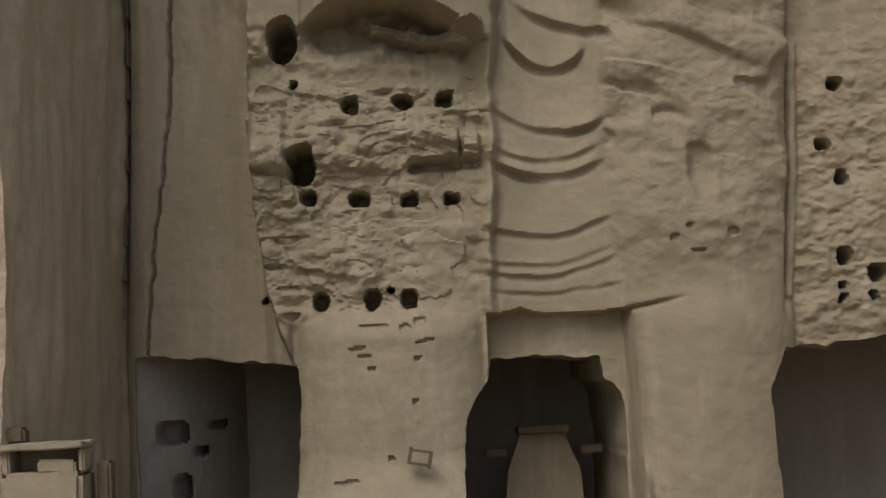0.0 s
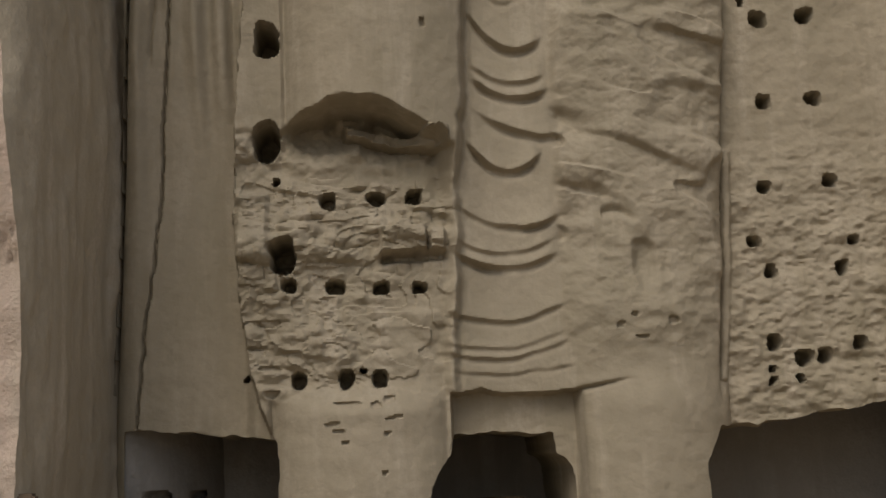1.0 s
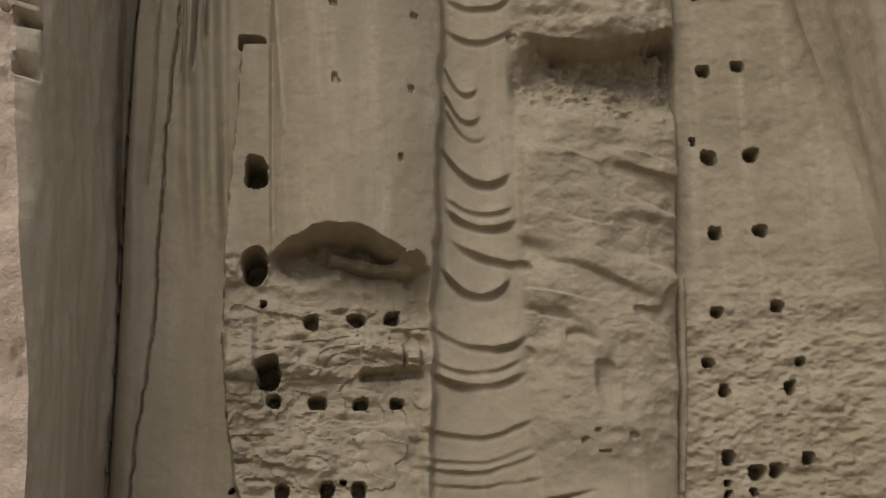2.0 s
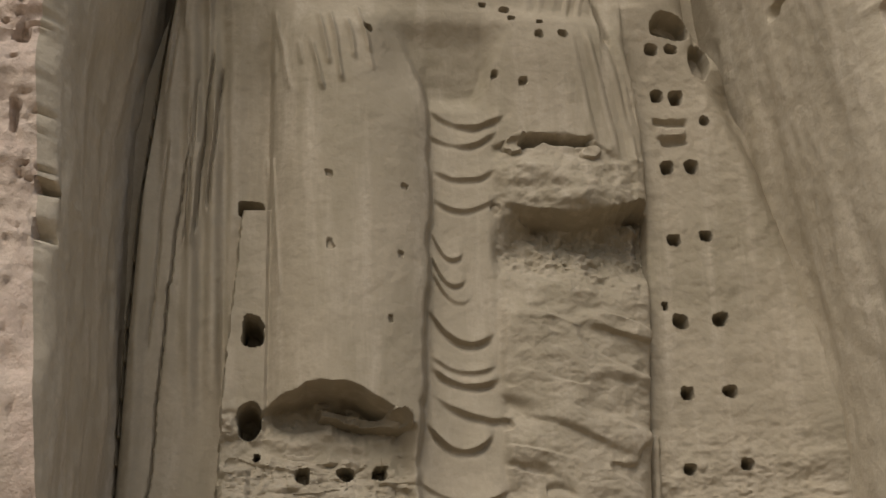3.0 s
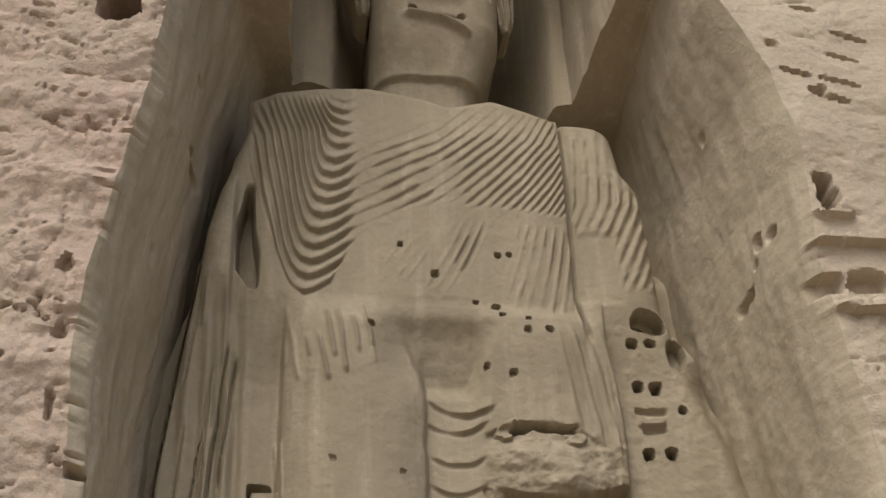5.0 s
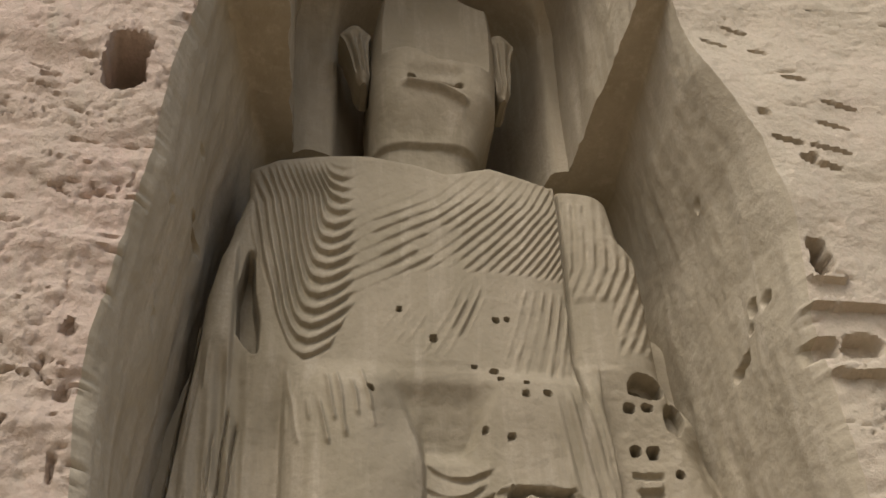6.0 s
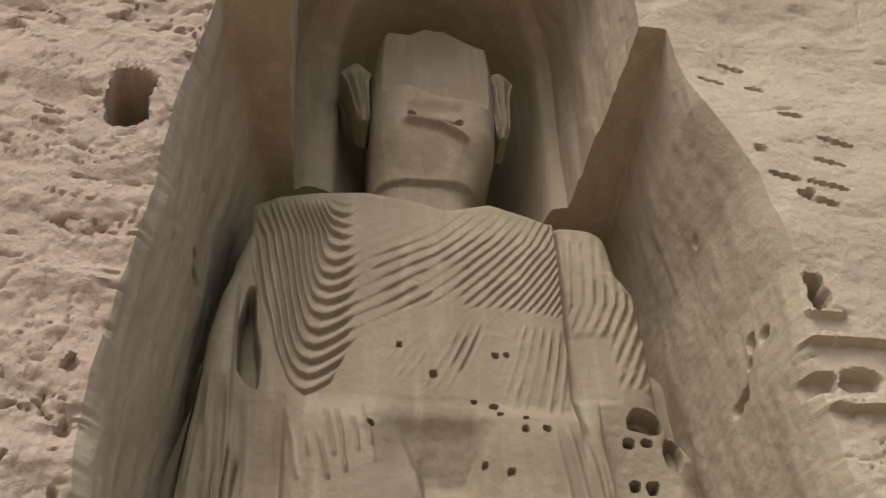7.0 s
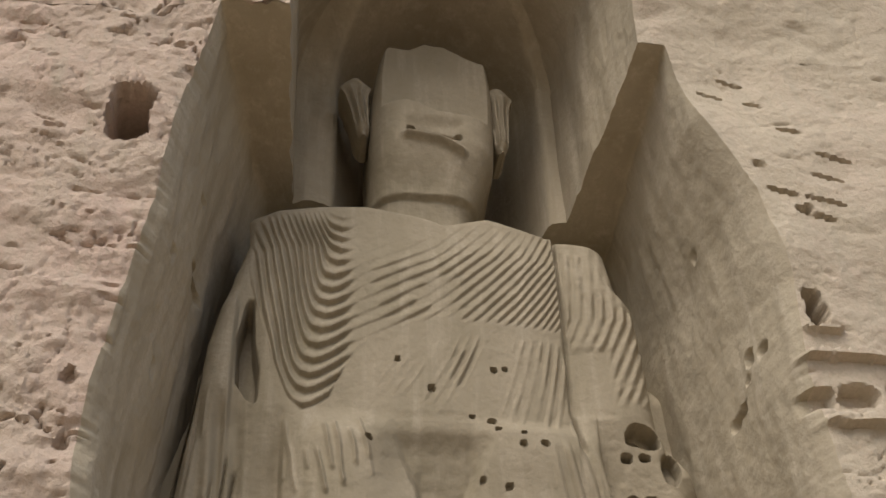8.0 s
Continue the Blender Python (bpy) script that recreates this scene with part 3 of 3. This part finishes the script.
# two worn patches of steeper folds below the smooth band
steep = np.sin((x - (z - 31.5) * (0.52 - 0.065 * x)) / 0.44 * 2 * math.pi)
lean = x - (z - 31.5) * 0.45
patches = soft_box(lean, z, -0.15, 1.25, 29.9, 33.2, 0.2) + soft_box(x - (z - 31.5) * 0.25, z, 2.95, 5.6, 29.0, 33.3, 0.25) * smooth(5.75, 5.5, x) + 0.35 * soft_box(lean, z, -2.3, -0.4, 30.2, 32.0, 0.3)
y -= 0.11 * np.clip(steep, -0.4, 1) * patches * wear
sleeve = smooth(5.75, 5.95, x) * smooth(30.0, 30.6, z - 0.2 * (x - 6)) * smooth(39.3, 38.6, z)
box = soft_box(x, z, 5.8, 7.6, 29.9, 33.3, 0.2)
tilt = 0.45 * np.clip(z - 30, 0, 5) + 0.08 * np.clip(z - 35, 0, 9)
y -= 0.12 * np.sin((x - tilt) * 12.5) * sleeve * (1 - box) * wear
y += 0.10 * box
# short ribs over the thigh
for xa, za, xb, zb, high in ((-6.3, 29.1, -5.7, 25.4, 0.34), (-5.52, 27.6, -5.3, 26.3, 0.28), (-5.08, 27.5, -4.54, 25.1, 0.36), (-4.82, 28.8, -4.36, 26.1, 0.34), (-4.37, 28.8, -3.9, 25.4, 0.36), (-3.78, 28.3, -3.42, 26.3, 0.28), (-3.46, 29.1, -2.92, 26.6, 0.32), (-6.35, 27.6, -6.2, 26.2, 0.22), (-3.05, 27.0, -2.75, 25.9, 0.16)):
    t = np.clip((za - z) / (za - zb), 0, 1)
    sway = xa + (xb - xa) * t + 0.07 * value_noise(z * 1.1, xa, 0.6, 68)
    y -= 0.48 * high * np.exp(-((x - sway) / 0.085) ** 2) * smooth(zb, zb + 0.3, z) * smooth(za, za - 0.6, z)
for x0, z0, z1 in ((-6.13, 17.9, 23.4), (-6.3, 21.0, 23.6)):
    y -= 0.16 * np.exp(-((x - x0 - 0.06 * (20.4 - z)) / 0.07) ** 2) * smooth(z0, z0 + 0.4, z) * smooth(z1, z1 - 0.4, z)

# carved and worn holes: x, z, half width, half height
holes_left = (
    (-6.32, 9.61, 0.22, 0.20), (-5.03, 9.55, 0.23, 0.19), (-3.76, 9.52, 0.21, 0.20), (-2.66, 9.46, 0.18, 0.20), (-5.16, 12.02, 0.23, 0.25), (-3.81, 12.1, 0.26, 0.18),
    (-2.73, 12.13, 0.21, 0.22), (-6.09, 6.95, 0.19, 0.22), (-4.79, 6.95, 0.20, 0.27), (-3.84, 6.92, 0.19, 0.24), (-4.27, 7.2, 0.08, 0.08), (-7.6, 7.1, 0.08, 0.08),
)
holes_pillar = ((-6.48, 10.44, 0.33, 0.46), (-6.88, 13.88, 0.36, 0.54), (-6.85, 16.86, 0.32, 0.50), (-7.02, 21.55, 0.42, 0.32), (-6.65, 12.7, 0.10, 0.12))
holes_right = (
    (7.91, 14.85, 0.21, 0.20), (9.38, 14.88, 0.21, 0.20), (7.93, 17.46, 0.22, 0.22), (9.32, 17.52, 0.22, 0.22), (7.69, 12.25, 0.20, 0.18), (9.71, 12.37, 0.20, 0.18),
    (7.32, 10.64, 0.18, 0.18), (10.28, 10.6, 0.19, 0.18), (7.75, 9.75, 0.18, 0.22), (9.84, 9.78, 0.2, 0.2), (7.63, 7.64, 0.19, 0.22), (8.52, 7.15, 0.24, 0.2),
    (9.1, 7.2, 0.2, 0.2), (10.2, 7.55, 0.26, 0.2), (7.54, 6.87, 0.12, 0.1), (8.38, 6.62, 0.11, 0.1), (7.53, 6.52, 0.12, 0.1), (7.44, 18.02, 0.11, 0.14),
)
holes_sleeve = (
    (8.0, 20.53, 0.21, 0.21), (9.19, 20.64, 0.22, 0.22), (8.03, 23.36, 0.22, 0.25), (8.95, 23.4, 0.22, 0.24), (7.92, 26.35, 0.20, 0.24), (8.65, 26.25, 0.25, 0.28),
    (9.65, 25.3, 0.17, 0.15), (7.83, 28.15, 0.24, 0.19), (8.62, 28.25, 0.24, 0.17), (8.68, 29.2, 0.72, 0.50), (8.3, 29.05, 0.5, 0.34),
)
holes_front = (
    (-1.72, 31.98, 0.14, 0.15), (-0.38, 30.6, 0.18, 0.17), (-3.02, 27.75, 0.14, 0.16), (2.28, 31.7, 0.13, 0.13), (2.8, 31.75, 0.09, 0.09), (1.28, 29.35, 0.13, 0.1),
    (2.07, 29.12, 0.16, 0.17), (3.27, 27.98, 0.16, 0.16), (4.16, 28.0, 0.16, 0.16), (1.62, 26.5, 0.12, 0.15), (2.6, 26.15, 0.12, 0.15), (2.3, 28.66, 0.11, 0.1),
    (3.3, 28.5, 0.09, 0.08),
)
marks_leg = (
    (-1.82, 21.68, 0.12, 0.14), (-4.38, 22.03, 0.14, 0.12), (-4.35, 19.47, 0.09, 0.16), (-1.96, 19.22, 0.10, 0.13), (-2.36, 16.9, 0.09, 0.14), (1.45, 21.4, 0.18, 0.18),
)
xw, zw = x + 0.07 * fbm(x * 2.6, 1.5, z * 2.6, 2, 171), z + 0.07 * fbm(x * 2.6, 4.5, z * 2.6, 2, 173)
chips = (
    (-4.75, 6.28, 0.42, 0.05), (-3.62, 6.35, 0.14, 0.10), (-3.95, 6.2, 0.12, 0.08), (-5.15, 5.78, 0.20, 0.06), (-5.0, 5.52, 0.14, 0.06), (-4.85, 5.2, 0.10, 0.06),
    (-3.5, 5.85, 0.2, 0.05), (-3.75, 5.45, 0.1, 0.05), (-3.8, 4.4, 0.08, 0.06), (-5.55, 2.45, 0.32, 0.06), (-4.4, 3.0, 0.1, 0.06), (-7.2, 7.9, 0.3, 0.07),
    (-6.9, 7.3, 0.28, 0.08), (-6.8, 6.6, 0.24, 0.1), (-6.9, 8.6, 0.3, 0.1), (2.9, 8.2, 0.12, 0.1), (3.5, 7.85, 0.14, 0.07), (3.35, 8.45, 0.1, 0.06), (4.4, 8.3, 0.14, 0.1),
)
for group, depth in ((chips, 0.14), (holes_left, 1.0), (holes_pillar, 2.2), (holes_right, 1.0), (holes_sleeve, 1.1), (holes_front, 0.35), (marks_leg, 0.16)):
    for cx, cz, hw, hh in group:
        y += depth * pit(xw, zw, cx, cz, hw, hh, 2.8)
y += 0.8 * pit(xw, zw, 9.75, 27.9, 0.42, 0.75, 2)
# fine weathering
y += 0.014 * fbm(x * 3, 1, z * 3, 3, 29)
rough_right = smooth(6.95, 7.2, xr) * smooth(15, 11, z)
y += rough_right * (0.13 * fbm(x * 0.9, 1.2, z * 1.6, 4, 151, 0.6) + 0.07 * chip)
# turn the outer edges back
gap = along(zn, *XL) - x
y = y + (2.3 - y) * smooth(-0.12, 0.22, gap) * smooth(32, 30, zn)
right_turn = 1 + 9 * smooth(30, 27, zn)
edge = np.minimum((x - along(zn, *XL)) / 0.9 + 9 * (gap > 0), (along(zn, *XR) - x) / 1.1 * right_turn + (right_turn - 1) / 9)
edge = np.clip(edge, 0, 1)
reach = along(zn, *XR) - x
y -= 1.5 * smooth(2.6, 0.0, reach) ** 1.5 * smooth(19, 13, zn)
y += 1.2 * smooth(1.6, 0.0, reach) ** 1.6 * smooth(17, 23, zn) * smooth(28, 26, zn)
y += 0.8 * (1 - np.sqrt(np.clip(1 - (1 - edge) ** 2, 0, 1)))
y += 0.5 * (1 - np.sqrt(np.clip(1 - (1 - np.clip((41 - zn) / 0.6, 0, 1)) ** 2, 0, 1)))

# openings at the foot
xc, zc = (x[:-1, :-1] + x[1:, 1:]) / 2, (z[:-1, :-1] + z[1:, 1:]) / 2
jag = 0.06 * value_noise(xc * 3, 0.1, zc * 3, 33)
gate_top = along(xc, (-2.7, 2.9), (-2.55, 3.9), (-2.15, 4.6), (-1.98, 4.8), (-1.8, 5.38), (1.02, 5.3), (1.1, 4.75), (1.35, 4.6), (1.56, 4.3), (1.62, 3.0))
gate = (xc > along(zc, (0, -2.8), (2.2, -2.69), (3.6, -2.6))) & (xc < along(zc, (0, 1.62), (1.8, 1.57), (4.2, 1.62))) & (zc < gate_top + jag)
cave_left = (xc > -11.12) & (xc < along(zc, (0, -7.0), (2.2, -6.82), (4.64, -6.66), (5.4, -6.75))) & (zc < along(xc, (-11.1, 5.82), (-8.65, 5.63), (-6.7, 5.38)) + jag)
cave_right = (xc > along(zc, (0, 5.35), (1.8, 5.28), (3, 5.2), (4.3, 5.16), (5.35, 5.75))) & (zc < along(xc, (5.7, 5.3), (7.6, 5.38), (13, 6.1)) + jag * 2)
opening = gate | cave_left | cave_right
body = sheet(np.stack([x, y, z], -1), ~opening, (1.2, 2.6, 4.6, 7.9))

# head: a worn block, the face cut away above the mouth
hz, hs = np.meshgrid(np.linspace(39.6, 53.2, 240), np.linspace(-1, 1, 130), indexing="ij")
mid = along(hz, (39, -0.25), (42, -0.2), (46, 0.4), (53, 0.55))
half = along(hz, (39, 2.8), (40.6, 2.55), (42.4, 2.6), (42.9, 2.75), (44, 2.95), (46, 3.15), (49, 3.25), (51, 3.25), (52.2, 3.15), (54, 2.9))
hx = mid + half * hs
crown = along(hx, (-2.6, 52.2), (-2.3, 53.1), (-1.9, 53.7), (-0.8, 53.55), (0, 54.1), (1, 54.0), (2.2, 53.2), (3.3, 52.75), (3.7, 51.8)) + 0.08 * value_noise(hx * 1.8, 0.2, 0.7, 41)
hzz = 39.6 + (hz - 39.6) * (crown - 39.6) / (53.2 - 39.6)
hy = 3.1 - (3.1 - 0.75) * np.clip(1 - np.abs(hs) ** 4, 0, 1) ** 0.5
hy += 0.75 * smooth(46.2, 43.0, hzz) + 0.35 * smooth(43.0, 42.7, hzz)
edge_z = along(hx, (-2.4, 48.7), (-1.1, 48.9), (0.5, 48.1), (3.3, 47.9)) + 0.08 * value_noise(hx * 2, 0.3, 0.3, 5)
cutaway = smooth(edge_z - 0.15, edge_z + 0.15, hzz) * smooth(-0.90, -0.84, hs) * smooth(0.97, 0.90, hs)
hy = hy * (1 - cutaway) + np.maximum(hy, 1.45) * cutaway
hy += 0.26 * soft_box(hx, hzz, -1.0, 1.7, 46.1, 47.4, 0.4) * smooth(45.9, 46.5, hzz + 0.18 * hx)
hy += 0.30 * np.exp(-((hzz - along(hx, (-0.9, 46.6), (0.4, 46.45), (1.6, 46.2))) / 0.10) ** 2) * smooth(-1.0, -0.7, hx) * smooth(1.7, 1.4, hx)
hy -= 0.40 * np.exp(-((hzz - along(hx, (-1.2, 46.15), (0.4, 46.0), (1.3, 45.55), (1.8, 45.35))) / 0.20) ** 2) * smooth(-1.5, -1.0, hx) * smooth(2.1, 1.6, hx)
for mx, mz in ((-0.85, 46.75), (1.52, 46.3)):
    hy += 0.35 * pit(hx, hzz, mx, mz, 0.20, 0.24, 2)
hy += 0.05 * fbm(hx * 0.9, 2, hzz * 0.9, 4, 161)
hy += 0.5 * smooth(0.5, 0.0, crown - hzz)
skull = sheet(np.stack([hx, hy, hzz], -1), None, (4.2, 7.0))


def ear(cx, lean, low, seed):
    """Long lobed ear as a folded slab at the side of the head."""
    ez, es = np.meshgrid(np.linspace(low, 51.2, 60), np.linspace(-1, 1, 40), indexing="ij")
    width = along((ez - low) / (51.2 - low), (0, 0.15), (0.1, 0.36), (0.45, 0.46), (0.75, 0.6), (0.9, 0.85), (1, 0.5))
    ex = cx + lean * (ez - 48.5) + width * es
    ey = 2.0 + 0.35 * es ** 2 + 0.13 * np.cos(es * 8.5 + 0.8 * value_noise(ez * 0.9, seed, 0.5, 15)) * smooth(low + 0.3, low + 0.8, ez) * smooth(51, 50.2, ez) + 0.35 * smooth(low + 0.7, low + 0.1, ez)
    return sheet(np.stack([ex, ey + 0.06 * fbm(ex * 2, 1, ez * 2, 3, seed), ez], -1), None, (3.0, 4.4))


statue = mesh_of("statue", [body, skull, ear(-3.25, -0.14, 47.5, 3), ear(4.0, -0.03, 46.9, 4)], statue_stone)
tagged(statue, "colossal worn sandstone figure with draped robe and cut-away face", "statue")

# ---- caves behind the foot openings ----
def chamber(x0, x1, z1, depth, seed):
    """Dim hollow behind an opening: floor, sides, roof and back in one mesh."""
    n = 40
    u = np.linspace(0, 1, n)
    pieces = []
    def face(fn):
        a, b = np.meshgrid(u, u, indexing="ij")
        p = np.stack(fn(a, b), -1)
        p = p + 0.10 * np.stack([fbm(p[..., 0] * 0.8, p[..., 1] * 0.8, p[..., 2] * 0.8, 3, seed + k) for k in range(3)], -1)
        pieces.append(sheet(p))
    back = 4.4 + depth
    face(lambda a, b: (x0 + (x1 - x0) * a, 0 * a + back, z1 * b))
    face(lambda a, b: (0 * a + x0, 4.3 + (back - 4.3) * a, z1 * b))
    face(lambda a, b: (0 * a + x1, 4.3 + (back - 4.3) * a, z1 * b))
    face(lambda a, b: (x0 + (x1 - x0) * a, 4.3 + (back - 4.3) * b, 0 * a + z1))
    return pieces


# cave surfaces carry part of their shade in the stone colour
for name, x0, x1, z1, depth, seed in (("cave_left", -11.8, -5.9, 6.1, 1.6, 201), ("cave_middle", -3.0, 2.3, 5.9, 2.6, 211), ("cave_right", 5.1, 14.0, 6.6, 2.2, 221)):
    cave = mesh_of(name, chamber(x0, x1, z1, depth, seed), shaded_cave_stone)
    tagged(cave, "rock-cut cave at the foot of the niche, its shade deepened by darker stone", "cave", kind="structure")

# ---- foot of the niche ----
def part(name, bm, material, parent, label=""):
    """Links a bmesh as one mesh object under a thing."""
    data = bpy.data.meshes.new(name)
    bm.to_mesh(data)
    bm.free()
    data.materials.append(material)
    ob = new(name, data)
    ob.parent = parent
    return tagged(ob, label)


def worn_block(w, d, h, seed, bevel=0.05, cuts=3, amp=0.04):
    """A chipped block of stone or mud brick with its base at the origin."""
    bm = bmesh.new()
    bmesh.ops.create_cube(bm, size=1)
    bmesh.ops.scale(bm, vec=(w, d, h), verts=bm.verts)
    bmesh.ops.translate(bm, vec=(0, 0, h / 2), verts=bm.verts)
    bmesh.ops.bevel(bm, geom=bm.edges[:], offset=bevel, segments=2, affect="EDGES")
    bmesh.ops.subdivide_edges(bm, edges=bm.edges[:], cuts=cuts, use_grid_fill=True)
    for v in bm.verts:
        v.co += Vector([amp * noise.noise(v.co * 1.7 + Vector((seed + 9 * k, 0, 0))) for k in range(3)])
    return bm


def thing(name, at, label, category, group=""):
    ob = new(name)
    ob.location = at
    return tagged(ob, label, category, group)


# ruined mud-brick pier and lintel by the side wall
ruin = thing("ruined_pier", (-11.15, -6.4, -0.1), "ruined mud-brick pier with broken lintel against the niche wall", "ruin")
part("pier", worn_block(1.55, 1.2, 3.55, 3, 0.10), statue_stone, ruin)
for name, px, py, pz, w, d, h in (("back_wall", 0.0, 0.45, 3.5, 1.5, 0.3, 0.55), ("post", -0.72, -0.1, 3.5, 0.16, 0.8, 0.5), ("post", 0.74, -0.1, 3.5, 0.12, 0.8, 0.5), ("roof_slab", -0.05, 0.0, 3.98, 1.75, 1.35, 0.12), ("cap_block", 0.28, -0.25, 3.5, 0.72, 0.5, 0.26)):
    block = part(name, worn_block(w, d, h, 5 + len(name), min(0.04, h / 4)), statue_stone, ruin)
    block.location = (px, py, pz)
# added blocks beside and on the pier, wood colour used as the dark of shade
for name, px, py, pz, w, d, h in (("side_stub", 1.05, 0.3, 0.0, 0.3, 0.5, 3.7), ("roof_stub", -0.7, 0.1, 4.08, 0.5, 0.5, 0.34)):
    block = part(name, worn_block(w, d, h, 9, 0.06), wood, ruin, "block coloured dark to stand in for shade at the ruin")
    block.location = (px, py, pz)

# door-like shape in the middle cave: paler stone stands in for its lit back wall
doorway = thing("inner_doorway", (-0.25, 4.45, -0.1), "door-like panel, pale for light on the cave back wall, with dark lintel", "doorway")
bm = bmesh.new()
ring = [bm.verts.new((px, -0.25, pz)) for px, pz in ((-1.25, 0), (1.2, 0), (1.05, 2.3), (0.62, 3.3), (-0.62, 3.3), (-1.0, 2.3))]
panel_face = bm.faces.new(ring)
out = bmesh.ops.extrude_face_region(bm, geom=[panel_face])
bmesh.ops.translate(bm, vec=(0, 0.5, 0), verts=[v for v in out["geom"] if isinstance(v, bmesh.types.BMVert)])
bmesh.ops.recalc_face_normals(bm, faces=bm.faces[:])
part("lit_wall_panel", bm, statue_stone, doorway, "paler panel standing in for the lit back wall")
for px, pz, w in ((0.0, 3.35, 1.45), (-1.35, 2.75, 0.6), (1.35, 2.75, 0.6)):
    lintel = part("beam", worn_block(w, 0.7, 0.2, 11, 0.03), wood, doorway)
    lintel.location = (px, -0.45, pz)

# small timber frame left on the broken leg
frame_box = thing("wooden_frame", (-3.8, -1.2, 2.85), "small weathered wooden frame fixed on the broken leg", "frame")
for px, pz, w, h in ((-0.33, 0.0, 0.12, 0.55), (0.33, -0.05, 0.12, 0.55), (0, 0.0, 0.66, 0.08), (0, 0.42, 0.66, 0.08)):
    bar = part("bar", worn_block(w, 0.25, h, 13, 0.015, 1, 0.01), wood, frame_box)
    bar.location = (px, 0, pz)
frame_box.rotation_euler = (0, radians(11), 0)
frame_box.scale = (0.75, 0.75, 0.75)

# slanting wall with two small mouths inside the left cave
u, v = np.meshgrid(np.linspace(0, 1, 60), np.linspace(0, 1, 80), indexing="ij")
px, py, pz = -11.3 + 2.6 * u, 1.9 + 4.4 * u ** 2, 5.9 * v
for cx, cz, hw, hh in ((-10.35, 3.75, 0.34, 0.32), (-10.15, 2.25, 0.2, 0.36), (-9.75, 3.2, 0.14, 0.14), (-9.4, 3.9, 0.2, 0.1)):
    py = py + 0.9 * pit(px, pz, cx, cz, hw, hh, 3)
py = py + 0.08 * fbm(px * 1.2, 2.0, pz * 1.2, 4, 231)
inner = mesh_of("cave_inner_wall", [sheet(np.stack([px, py, pz], -1))], shaded_cave_stone)
tagged(inner, "slanting rock wall with small mouths inside the cave", "cave wall", kind="structure")
